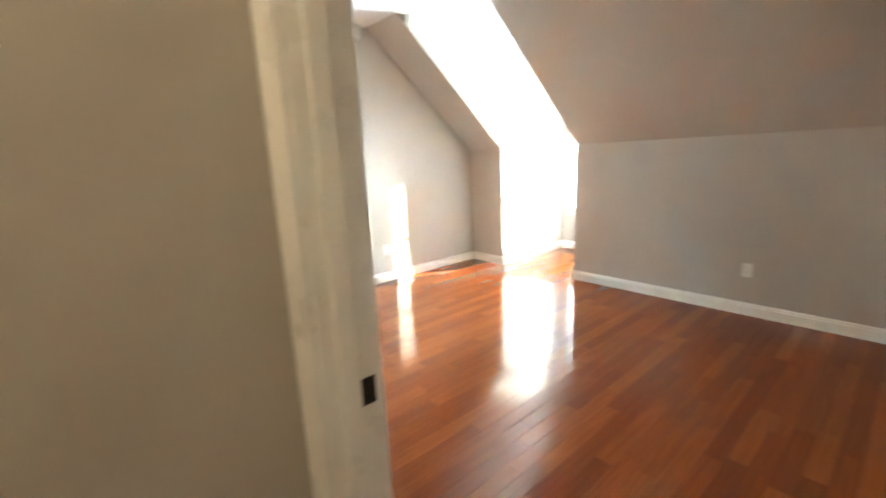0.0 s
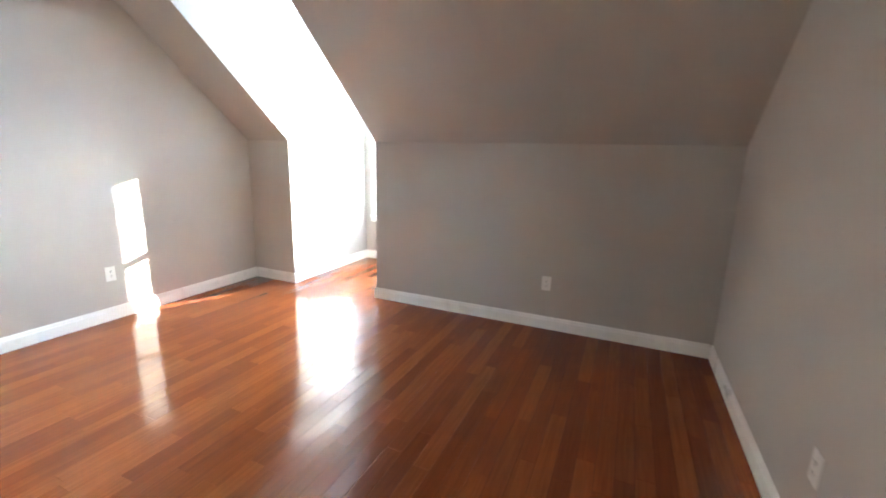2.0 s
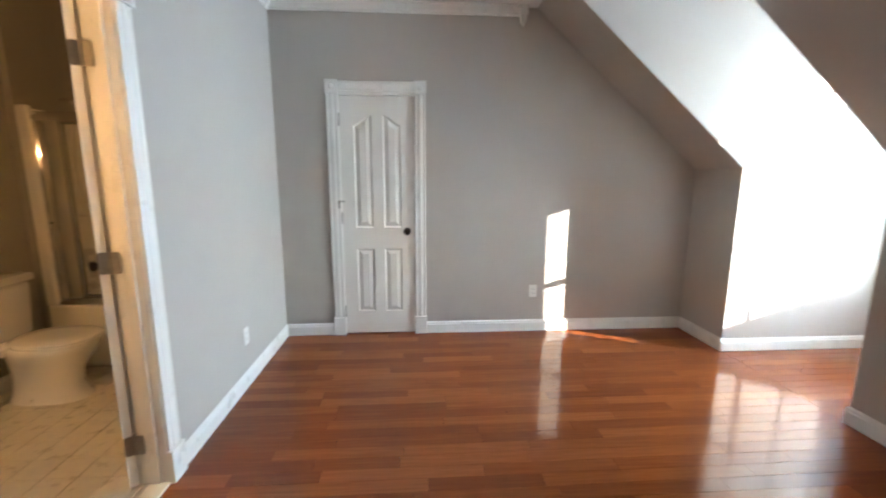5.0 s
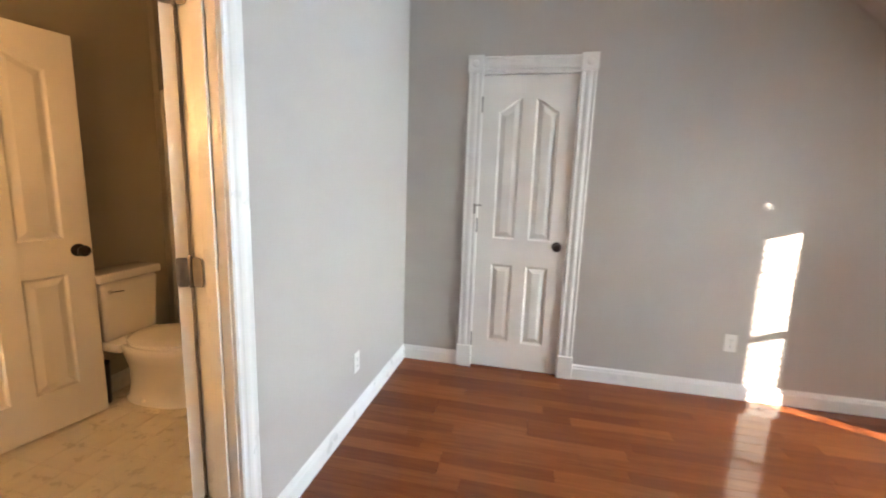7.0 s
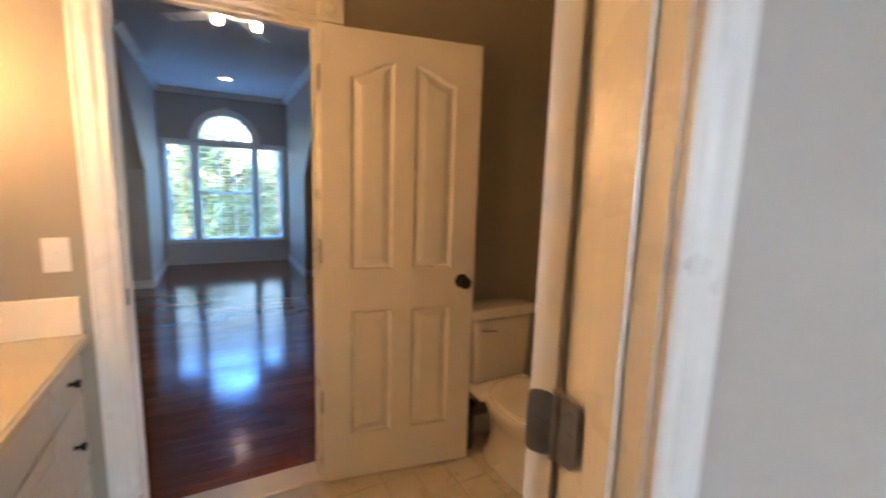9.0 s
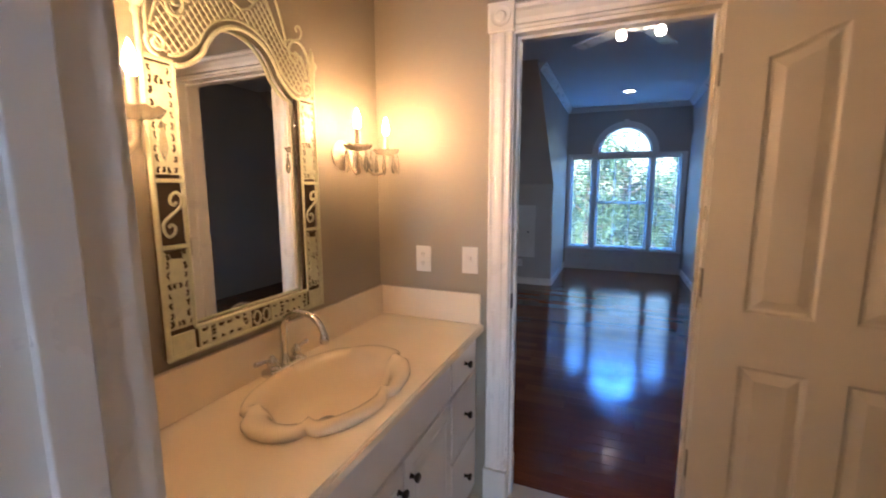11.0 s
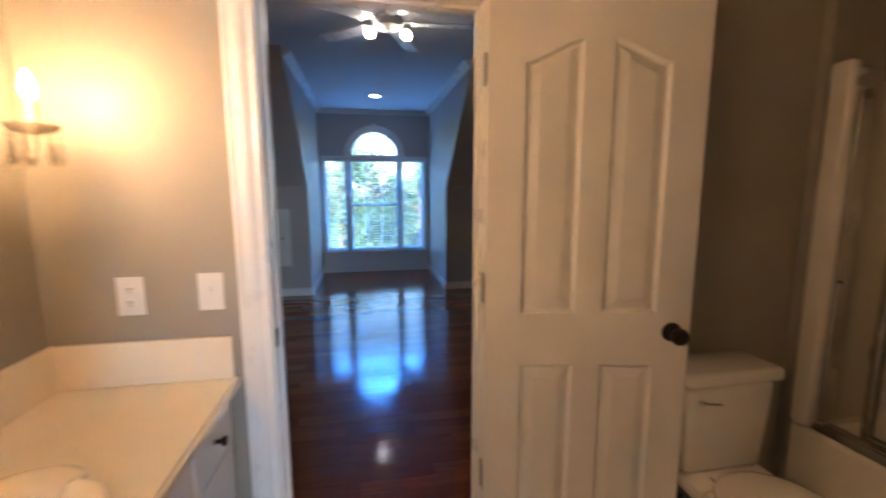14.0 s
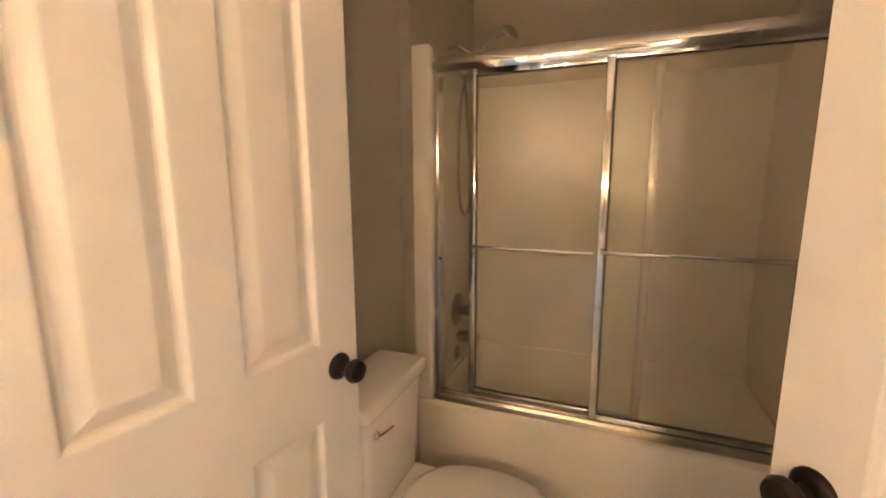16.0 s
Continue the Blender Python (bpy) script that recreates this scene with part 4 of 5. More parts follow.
def fret(u0, u1, v0, v1, seed):
    """A pierced strip with leafy cut-outs."""
    rnd = random.Random(seed)
    holes = []
    w, h = u1 - u0, v1 - v0
    tall = h > w
    L, B = (h, w) if tall else (w, h)
    n = max(2, int(L / 0.024))
    for i in range(n):
        cs = (0.15, 0.85) if i % 4 else (0.14, 0.42, 0.62, 0.86)
        for c in cs:
            l0 = (i + 0.5) / n * L + rnd.uniform(-0.003, 0.003)
            b0 = (c + rnd.uniform(-0.02, 0.03)) * B
            rl, rb = rnd.uniform(0.008, 0.0125), rnd.uniform(0.0048, 0.0085)
            a = rnd.uniform(-0.9, 0.9)
            lp = []
            for k in range(8):
                t_ = 6.2832 * k / 8
                x, y = rb * math.cos(t_) * (0.55 + 0.65 * (k % 2)), rl * math.sin(t_) * (0.75 + 0.35 * (k % 3 == 0))
                x += 0.0022 * math.sin(a * 3 + y * 260)
                lp.append((u0 + b0 + x, v0 + l0 + y) if tall else (u0 + l0 + y, v0 + b0 + x))
            holes.append(lp)
    part("fretwork", plate(bmesh.new(), rect(u0, u1, v0, v1), holes, 0.004, PY(W0 - 0.002)), MINT, mirror)


for k, s in enumerate((-1, 1)):
    a, b = (-HW + 0.006, -0.217) if s < 0 else (0.217, HW - 0.006)
    fret(a, b, 0.075, 0.270, 3 + k)
    fret(a, b, 0.450, 0.700, 7 + k)
    for v in (0.008, 0.278, 0.436, 0.712):
        part("cross_bar", boxes((a - 0.004, b + 0.004, W0 - 0.005, W0 + 0.005, v - 0.005, v + 0.005), bevel=0.002), MINT, mirror)
    part("corner_plate", boxes((a, b, W0 - 0.003, W0 + 0.003, 0.012, 0.062), bevel=0.002), MINT, mirror)
    c = (a + b) / 2
    s_pts = [(c - 0.012, 0.385, W0 + 0.004), (c - 0.004, 0.378, W0 + 0.004), (c + 0.004, 0.386, W0 + 0.004), (c, 0.400, W0 + 0.004), (c - 0.014, 0.408, W0 + 0.004), (c - 0.024, 0.396, W0 + 0.004), (c - 0.022, 0.376, W0 + 0.004), (c, 0.357, W0 + 0.004), (c + 0.022, 0.338, W0 + 0.004), (c + 0.024, 0.318, W0 + 0.004), (c + 0.014, 0.304, W0 + 0.004), (c, 0.310, W0 + 0.004), (c - 0.004, 0.324, W0 + 0.004), (c + 0.004, 0.332, W0 + 0.004), (c + 0.012, 0.326, W0 + 0.004)]
    bar(smooth_line(s_pts, 4), 0.0038, "scroll")
    bar(spiral(s * 0.248, 0.745, 0.028, 0.006, -1.57, s * 1.4), 0.0045, "scroll")
fret(-0.205, -0.045, 0.010, 0.060, 21)
fret(0.045, 0.205, 0.010, 0.060, 22)
for s in (-1, 1):
    bar([(s * 0.018 + 0.013 * math.cos(t), 0.035 + 0.020 * math.sin(t), W0 + 0.003) for t in [0.5 * i for i in range(13)]], 0.0035, "scroll")
    part("cross_bar", boxes((s * 0.042 - 0.003, s * 0.042 + 0.003, W0 - 0.004, W0 + 0.004, 0.006, 0.064), bevel=0.001), MINT, mirror)

# lattice between arch and crest, bars clipped to that field
def crest_in(u, v):
    return abs(u) < 0.255 and arch_v(min(abs(u), 0.2075)) + 0.03 < v < crest_v(u) - 0.004


for d in (-1, 1):
    for i in range(-34, 35):
        c0 = i * 0.027
        seg = []
        for k in range(120):
            u = -0.27 + 0.54 * k / 119
            v = 0.85 + c0 + d * u * 1.25
            if crest_in(u, v):
                seg.append((u, v))
            elif seg:
                if len(seg) > 2:
                    bar([(*seg[0], W0 + 0.001 * d), (*seg[-1], W0 + 0.001 * d)], 0.0019, "lattice_bar")
                seg = []
cu = [-0.258 + 0.516 * i / 60 for i in range(61)]
bar([(u, crest_v(u), W0) for u in cu], 0.0033, "crest_bar")
ARC = [(0.165, 0.868), (0.152, 0.915), (0.130, 0.972), (0.105, 1.012), (0.076, 1.030), (0.048, 1.020), (0.028, 0.990), (0.018, 0.962), (0.026, 0.940), (0.043, 0.942), (0.046, 0.958), (0.036, 0.963)]
SIDE = [(0.268, 0.750), (0.268, 0.815), (0.252, 0.862), (0.225, 0.884), (0.194, 0.880), (0.176, 0.855), (0.182, 0.828), (0.204, 0.820), (0.217, 0.836), (0.207, 0.850), (0.197, 0.843)]
CURL = [(0.165, 0.868), (0.180, 0.882), (0.204, 0.888), (0.228, 0.900), (0.236, 0.922), (0.223, 0.936), (0.210, 0.926), (0.215, 0.915)]
for s in (-1, 1):
    for pts, r in ((ARC, 0.0038), (SIDE, 0.0044), (CURL, 0.0032)):
        bar([(s * u, v, W0 + 0.004) for u, v, _ in smooth_line([(a, b, 0) for a, b in pts])], r, "scroll")
    part("bead", lathe(bmesh.new(), [(0.001, -0.009), (0.008, -0.004), (0.008, 0.004), (0.001, 0.009)], 10, (s * 0.163, W0, 0.868)), MINT, mirror, "", 50)


# ---- candle sconces ----
def sconce(x, label):
    ob = thing("wall_sconce", pose(x, BATH_S, 1.492), label, "sconce", "sconces beside the mirror")
    bm = lathe(bmesh.new(), [(0.002, 0.0), (0.055, 0.001), (0.058, 0.006), (0.050, 0.012), (0.030, 0.016), (0.022, 0.026), (0.008, 0.032), (0.001, 0.034)], 20, (0, 0, 0.04), "y")
    part("backplate", bm, SCONCE, ob, "", 50)
    for s in (-1, 1):
        pts = [(0, 0.02, 0.04), (s * 0.010, 0.04, 0.055), (s * 0.028, 0.06, 0.055), (s * 0.042, 0.075, 0.030), (s * 0.050, 0.085, -0.010), (s * 0.062, 0.115, -0.036), (s * 0.078, 0.140, -0.028), (s * 0.098, 0.149, 0.002), (s * 0.100, 0.15, 0.028), (s * 0.100, 0.15, 0.045)]
        arm = part("arm", tube(bmesh.new(), pts, 0.0070, 10), SCONCE, ob, "", 50)
        bm = lathe(bmesh.new(), [(0.006, 0.040), (0.016, 0.044), (0.040, 0.050), (0.050, 0.060), (0.052, 0.064), (0.046, 0.062), (0.030, 0.055), (0.013, 0.054), (0.013, 0.062)], 24, (s * 0.100, 0.15, 0))
        for v in bm.verts:
            rr = math.hypot(v.co.x - s * 0.100, v.co.y - 0.15)
            if rr > 0.03:
                v.co.z += 0.004 * math.cos(10 * math.atan2(v.co.y - 0.15, v.co.x - s * 0.100))
        dish = part("drip_dish", bm, DISH, ob, "scalloped pressed-glass drip dish", 50)
        bm = lathe(bmesh.new(), [(0.0105, 0.055), (0.0105, 0.118), (0.009, 0.122), (0.006, 0.122)], 14, (s * 0.100, 0.15, 0))
        part("candle_sleeve", bm, CANDLE, ob, "", 50)
        bm = lathe(bmesh.new(), [(0.005, 0.121), (0.0085, 0.128), (0.0125, 0.140), (0.0130, 0.148), (0.010, 0.162), (0.005, 0.178), (0.0008, 0.190)], 14, (s * 0.100, 0.15, 0))
        part("flame_bulb", bm, FLAME, ob, "lit flame-tip bulb", 60)
        for k in range(7):
            a = 6.2832 * k / 7 + 0.3
            px, py = s * 0.100 + 0.045 * math.cos(a), 0.15 + 0.045 * math.sin(a)
            bm = tube(bmesh.new(), [(px, py, 0.058), (px, py, 0.040)], 0.0012, 5)
            lathe(bm, [(0.0005, 0.041), (0.005, 0.036), (0.0005, 0.031)], 6, (px, py, 0))
            lathe(bm, [(0.0005, 0.030), (0.005, 0.022), (0.0085, -0.012), (0.0060, -0.022), (0.0004, -0.034)], 6, (px, py, 0))
            part("crystal_drop", bm, CRYSTAL, dish, "clear faceted crystal drop")
    return ob


sconce(0.28, "cream two-arm candle sconce with crystal drops, lit")
sconce(1.235, "cream two-arm candle sconce with crystal drops, lit")

# ---- toilet ----
TY = 3.355
toilet = thing("toilet", pose(0.004, TY + 0.028, 0) @ Matrix.Diagonal((0.94, 1, 0.972, 1)), "white two-piece porcelain toilet with lid closed", "toilet")


def loft(bm, rows, n=28):
    """Rings of egg-shaped outlines: rows of (z, x centre, half length, half width, squareness)."""
    rings = []
    for z, c, a, b, q in rows:
        ring = []
        for j in range(n):
            t_ = 6.2832 * j / n
            cx, cy = math.cos(t_), math.sin(t_)
            ring.append(bm.verts.new((c + a * math.copysign(abs(cx) ** q, cx), b * math.copysign(abs(cy) ** q, cy), z)))
        rings.append(ring)
    for p, q in zip(rings, rings[1:]):
        for j in range(n):
            bm.faces.new((p[j], p[(j + 1) % n], q[(j + 1) % n], q[j]))
    bm.faces.new(rings[0])
    bm.faces.new(list(reversed(rings[-1])))
    return bm


part("bowl", loft(bmesh.new(), [(0.0, 0.37, 0.245, 0.118, 0.75), (0.02, 0.37, 0.245, 0.118, 0.75), (0.035, 0.37, 0.232, 0.106, 0.8), (0.10, 0.36, 0.215, 0.094, 0.85), (0.20, 0.37, 0.22, 0.105, 0.9), (0.28, 0.40, 0.25, 0.150, 0.95), (0.34, 0.42, 0.268, 0.178, 0.95), (0.375, 0.425, 0.272, 0.184, 0.95), (0.385, 0.425, 0.265, 0.178, 0.95)]), PORCELAIN, toilet, "", 50)
part("deck", boxes((0.03, 0.26, -0.17, 0.17, 0.335, 0.395), bevel=0.02), PORCELAIN, toilet, "", 40)
part("seat", loft(bmesh.new(), [(0.386, 0.465, 0.245, 0.182, 0.92), (0.389, 0.465, 0.252, 0.188, 0.92), (0.402, 0.465, 0.252, 0.188, 0.92), (0.405, 0.465, 0.246, 0.183, 0.92)]), PORCELAIN, toilet, "", 50)
part("lid", loft(bmesh.new(), [(0.407, 0.46, 0.246, 0.183, 0.9), (0.410, 0.46, 0.252, 0.188, 0.9), (0.418, 0.46, 0.250, 0.187, 0.9), (0.426, 0.46, 0.225, 0.165, 0.9), (0.428, 0.46, 0.12, 0.09, 0.9)]), PORCELAIN, toilet, "", 60)
for s in (-1, 1):
    bm = bmesh.new()
    box(bm, 0.205, 0.245, s * 0.075 - 0.016, s * 0.075 + 0.016, 0.396, 0.412, 0.005)
    part("seat_hinge", bm, PORCELAIN, toilet, "", 40)
bm = bmesh.new()
box(bm, 0.008, 0.192, -0.185, 0.176, 0.39, 0.745, 0.028, 4)
for v in bm.verts:
    k = (0.745 - v.co.z) / 0.355
    v.co.y *= 1 - 0.10 * k
    v.co.x = 0.02 + (v.co.x - 0.02) * (1 - 0.10 * k)
part("tank", bm, PORCELAIN, toilet, "", 50)
bm = bmesh.new()
box(bm, 0.002, 0.208, -0.198, 0.188, 0.747, 0.800, 0.016, 4)
part("tank_lid", bm, PORCELAIN, toilet, "", 50)
bm = lathe(bmesh.new(), [(0.013, 0.0), (0.013, 0.006), (0.008, 0.012)], 14, (0.188, -0.135, 0.69), "x")
tube(bm, [(0.198, -0.135, 0.69), (0.204, -0.110, 0.688), (0.206, -0.070, 0.684)], 0.007, 8, 0.7)
part("flush_lever", bm, CHROME, toilet, "small chrome flush lever", 50)
for s in (-1, 1):
    part("bolt_cap", lathe(bmesh.new(), [(0.014, 0.02), (0.013, 0.032), (0.006, 0.038), (0.001, 0.039)], 12, (0.33, s * 0.112, 0)), PORCELAIN, toilet, "", 50)
bm = tube(bmesh.new(), [(0.0, -0.20, 0.15), (0.05, -0.20, 0.15), (0.07, -0.19, 0.18), (0.08, -0.15, 0.30), (0.09, -0.14, 0.39)], 0.006, 8)
lathe(bm, [(0.022, 0.0), (0.020, 0.006), (0.010, 0.010)], 12, (0.0, -0.20, 0.15), "x")
part("supply_line", bm, CHROME, toilet, "", 50)

# Small dark open vessel, tapered, between door edge and tank.
vessel = thing("dark_vessel", pose(0.072, 3.225, 0), "small dark tapered vessel standing beside the toilet", "bin")
part("body", lathe(bmesh.new(), [(0.045, 0.0), (0.048, 0.004), (0.056, 0.24), (0.058, 0.245), (0.055, 0.242), (0.045, 0.012), (0.001, 0.010)], 24), BRONZE, vessel, "", 50)

# ---- tub with sliding glass doors ----
TF, TZ = 3.80, 0.475
tub = thing("bathtub", pose(0, 0, 0), "ivory fibreglass bathtub and surround in one unit", "bathtub")
X0, X1 = 0.042, BATH_E - 0.004
bm = bmesh.new()
box(bm, X0, X1, TF, TF + 0.13, 0.0, TZ, 0.022, 4)
part("apron", bm, FIBRE, tub, "", 40)
bm = bmesh.new()
rows = [(TZ, 0.0), (TZ, 0.055), (TZ - 0.03, 0.07), (0.12, 0.11), (0.09, 0.16)]
ya, yb = TF + 0.08, BATH_N - 0.01
rings = [[bm.verts.new(p) for p in ((X0 + d, ya + d * 0.9, z), (X1 - d, ya + d * 0.9, z), (X1 - d, yb - d * 0.6, z), (X0 + d, yb - d * 0.6, z))] for z, d in rows]
for a, b in zip(rings, rings[1:]):
    for j in range(4):
        bm.faces.new((a[j], a[(j + 1) % 4], b[(j + 1) % 4], b[j]))
bm.faces.new(rings[-1])
bmesh.ops.bevel(bm, geom=[e for e in bm.edges], offset=0.012, segments=2, affect="EDGES")
part("basin", bm, FIBRE, tub, "", 60)
ST = 1.842
bm = bmesh.new()
box(bm, X0, 0.085, TF + 0.005, BATH_N - 0.003, TZ - 0.01, ST, 0.012, 3)
part("surround_side", bm, FIBRE, tub, "", 40)
bm = bmesh.new()
box(bm, X1 - 0.051, X1, TF + 0.005, BATH_N - 0.003, TZ - 0.01, ST, 0.012, 3)
part("surround_side", bm, FIBRE, tub, "", 40)
bm = bmesh.new()
box(bm, 0.08, X1 - 0.046, BATH_N - 0.04, BATH_N - 0.003, TZ - 0.01, ST, 0.012, 3)
part("surround_back", bm, FIBRE, tub, "", 40)
bm = bmesh.new()
box(bm, X0, 0.118, TF - 0.004, TF + 0.05, TZ + 0.0, ST + 0.015, 0.014, 4)
part("front_flange", bm, FIBRE, tub, "", 40)
bm = bmesh.new()
box(bm, X1 - 0.088, X1, TF - 0.004, TF + 0.05, TZ + 0.0, ST + 0.015, 0.014, 4)
part("front_flange", bm, FIBRE, tub, "", 40)

doors = thing("shower_door", pose(0, 3.852, 0), "chrome-framed sliding shower doors with obscure glass, closed", "shower door")
RX0, RX1 = 0.12, X1 - 0.090
bm = sweep(bmesh.new(), [(-0.030, 1.755), (0.030, 1.755), (0.030, 1.79), (0.022, 1.812), (0.0, 1.820), (-0.022, 1.812), (-0.036, 1.79), (-0.036, 1.768)], [((RX0 - 0.012, 0, 0), (0, 1, 0), (0, 0, 1)), ((RX1 + 0.012, 0, 0), (0, 1, 0), (0, 0, 1))])
part("header_rail", bm, CHROME, doors, "", 50)
bm = sweep(bmesh.new(), [(-0.036, TZ), (0.030, TZ), (0.030, TZ + 0.02), (0.022, TZ + 0.03), (0.016, TZ + 0.012), (0.002, TZ + 0.012), (-0.002, TZ + 0.028), (-0.008, TZ + 0.012), (-0.022, TZ + 0.012), (-0.030, TZ + 0.03), (-0.036, TZ + 0.02)], [((RX0, 0, 0), (0, 1, 0), (0, 0, 1)), ((RX1, 0, 0), (0, 1, 0), (0, 0, 1))])
part("bottom_track", bm, SATIN, doors)
for a, b in ((RX0, RX0 + 0.022), (RX1 - 0.022, RX1)):
    part("side_jamb", boxes((a, b, -0.032, 0.028, TZ + 0.03, 1.756), bevel=0.004), CHROME, doors)
part("bumper", lathe(bmesh.new(), [(0.007, 0), (0.007, 0.006), (0.001, 0.008)], 10, (RX0 + 0.02, -0.02, 1.065), "x"), SLOT, doors)


def slider(x0, x1, y, bar_y, bz, bx1):
    z0, z1, w = TZ + 0.032, 1.765, 0.026
    f = part("sliding_panel", boxes((x0, x0 + w, y - 0.009, y + 0.009, z0, z1), (x1 - w, x1, y - 0.009, y + 0.009, z0, z1), (x0 + w, x1 - w, y - 0.009, y + 0.009, z0, z0 + 0.022), (x0 + w, x1 - w, y - 0.009, y + 0.009, z1 - 0.022, z1), bevel=0.003), CHROME, doors, "", 50)
    part("obscure_glass", boxes((x0 + w - 0.004, x1 - w + 0.004, y - 0.0025, y + 0.0025, z0 + 0.018, z1 - 0.018)), FROST, f, "pebbled obscure glass")
    for a, b, c, d in ((x0 + w, x0 + w + 0.004, z0 + 0.022, z1 - 0.022), (x1 - w - 0.004, x1 - w, z0 + 0.022, z1 - 0.022), (x0 + w + 0.004, x1 - w - 0.004, z0 + 0.022, z0 + 0.026), (x0 + w + 0.004, x1 - w - 0.004, z1 - 0.026, z1 - 0.022)):
        part("gasket", boxes((a, b, y - 0.006, y + 0.006, c, d)), SLOT, f, "thin black glazing gasket")
    bm = tube(bmesh.new(), [(x0 + 0.012, bar_y, bz), (bx1, bar_y, bz)], 0.007, 10)
    for x in (x0 + 0.012, bx1):
        tube(bm, [(x, y, bz), (x, bar_y, bz)], 0.006, 8)
    part("towel_bar", bm, CHROME, f, "", 50)


slider(0.252, 0.890, 0.014, -0.004, 1.115, 0.70)
slider(0.720, RX1 - 0.024, -0.016, -0.052, 1.128, RX1 - 0.036)

shower = thing("shower_fittings", pose(0.085, 4.19, 0), "chrome hand shower, valve and tub spout on the surround", "shower")
bm = tube(bmesh.new(), [(-0.085, 0, 1.945), (0.0, 0, 1.955), (0.045, 0.0, 1.925), (0.06, 0.0, 1.90)], 0.010, 10)
lathe(bm, [(0.030, -0.084), (0.028, -0.078), (0.012, -0.074)], 16, (0, 0, 1.945), "x")
part("shower_arm", bm, CHROME, shower, "", 50)
bm = bmesh.new()
lathe(bm, [(0.016, 1.865), (0.018, 1.90), (0.013, 1.92)], 12, (0.06, 0, 0))
part("holder", bm, CHROME, shower, "", 50)
hs = bmesh.new()
tube(hs, [(0.06, 0, 1.87), (0.095, 0.01, 1.92), (0.155, 0.03, 1.975), (0.20, 0.045, 2.0)], 0.012, 10, ends=(0.9, 1.1))
hd = bmesh.new()
lathe(hd, [(0.012, 0.018), (0.030, 0.012), (0.045, 0.0), (0.046, -0.008), (0.040, -0.012), (0.002, -0.013)], 22)
bmesh.ops.rotate(hd, verts=hd.verts, cent=(0, 0, 0), matrix=Euler((0.25, 0.75, 0)).to_matrix())
bmesh.ops.translate(hd, verts=hd.verts, vec=(0.225, 0.05, 2.005))
wand = part("hand_shower", hs, NICKEL, shower, "", 50)
part("spray_head", hd, NICKEL, wand, "", 50)
hose = smooth_line([(0.06, 0.0, 1.865), (0.035, 0.005, 1.80), (0.018, -0.004, 1.68), (0.014, -0.016, 1.50), (0.014, -0.012, 1.34), (0.016, 0.015, 1.24), (0.020, 0.060, 1.205), (0.022, 0.105, 1.23), (0.022, 0.128, 1.32), (0.020, 0.120, 1.55), (0.015, 0.08, 1.78), (0.015, 0.02, 1.92)])
part("hose", tube(bmesh.new(), hose, 0.0065, 8), NICKEL, shower, "flexible metal hose", 50)
bm = lathe(bmesh.new(), [(0.080, 0.0), (0.078, 0.006), (0.045, 0.010), (0.028, 0.012), (0.026, 0.045), (0.030, 0.05), (0.030, 0.075), (0.004, 0.08)], 26, (0, 0, 0.745), "x")
part("valve", bm, NICKEL, shower, "", 50)
bm = bmesh.new()
box(bm, 0.0, 0.12, -0.026, 0.026, 0.585, 0.635, 0.018, 3)
part("tub_spout", bm, NICKEL, shower, "", 50)
part("overflow_plate", lathe(bmesh.new(), [(0.034, 0.0), (0.032, 0.006), (0.002, 0.010)], 20, (0.0, 0, 0.52), "x"), NICKEL, shower, "", 50)

# ---- far bedroom: attic hatch, ceiling fan, recessed light ----
hatch = thing("attic_hatch", pose(B_K, 0, 0), "white framed attic access panel in the knee wall", "access panel")
part("frame", plate(bmesh.new(), rect(0.64, 1.14, 0.41, 1.165), [rect(0.71, 1.07, 0.48, 1.095)], 0.020, PX(0)), TRIM, hatch)
part("panel", boxes((0.001, 0.008, 0.712, 1.068, 0.482, 1.093)), DOOR, hatch)
part("pull", lathe(bmesh.new(), [(0.006, 0), (0.006, 0.012), (0.012, 0.018), (0.002, 0.022)], 12, (0.008, 1.04, 0.78), "x"), BRONZE, hatch)

FX, FY = -1.85, 2.315
fan = thing("ceiling_fan", pose(FX, FY, 0), "white ceiling fan with lit glass-shaded lamps", "ceiling fan")
part("canopy", lathe(bmesh.new(), [(0.065, H - 0.002), (0.068, H - 0.03), (0.030, H - 0.05), (0.014, H - 0.055), (0.014, H - 0.10), (0.09, H - 0.11), (0.11, H - 0.14), (0.10, H - 0.18), (0.05, H - 0.19), (0.040, H - 0.20), (0.002, H - 0.205)], 24), TRIM, fan, "", 50)
for k in range(5):
    a = 6.2832 * k / 5 + 2.75
    m_ = Matrix.Rotation(a, 4, "Z") @ pose(0, 0, H - 0.15, 8, 0, 0)
    bl = part("blade", boxes((0.17, 0.62, -0.062, 0.062, -0.004, 0.004), bevel=0.003), TRIM, fan, m=m_)
    part("blade_arm", boxes((0.08, 0.22, -0.014, 0.014, 0.0045, 0.009), bevel=0.002), NICKEL, bl)
for k in range(2):
    a = math.pi * k + 1.57
    d = Vector((math.cos(a), math.sin(a), 0))
    z = H - 0.175
    bm = tube(bmesh.new(), [d * 0.03 + Vector((0, 0, z)), d * 0.09 + Vector((0, 0, z)), d * 0.115 + Vector((0, 0, z - 0.015))], 0.010, 8)
    lp = part("lamp_arm", bm, NICKEL, fan, "", 50)
    p = d * 0.13 + Vector((0, 0, z - 0.05))
    part("lamp", lathe(bmesh.new(), [(0.012, 0.04), (0.030, 0.025), (0.036, 0.0), (0.028, -0.025), (0.002, -0.035)], 16, p), FAN_BULB, lp, "lit frosted bulb", 60)

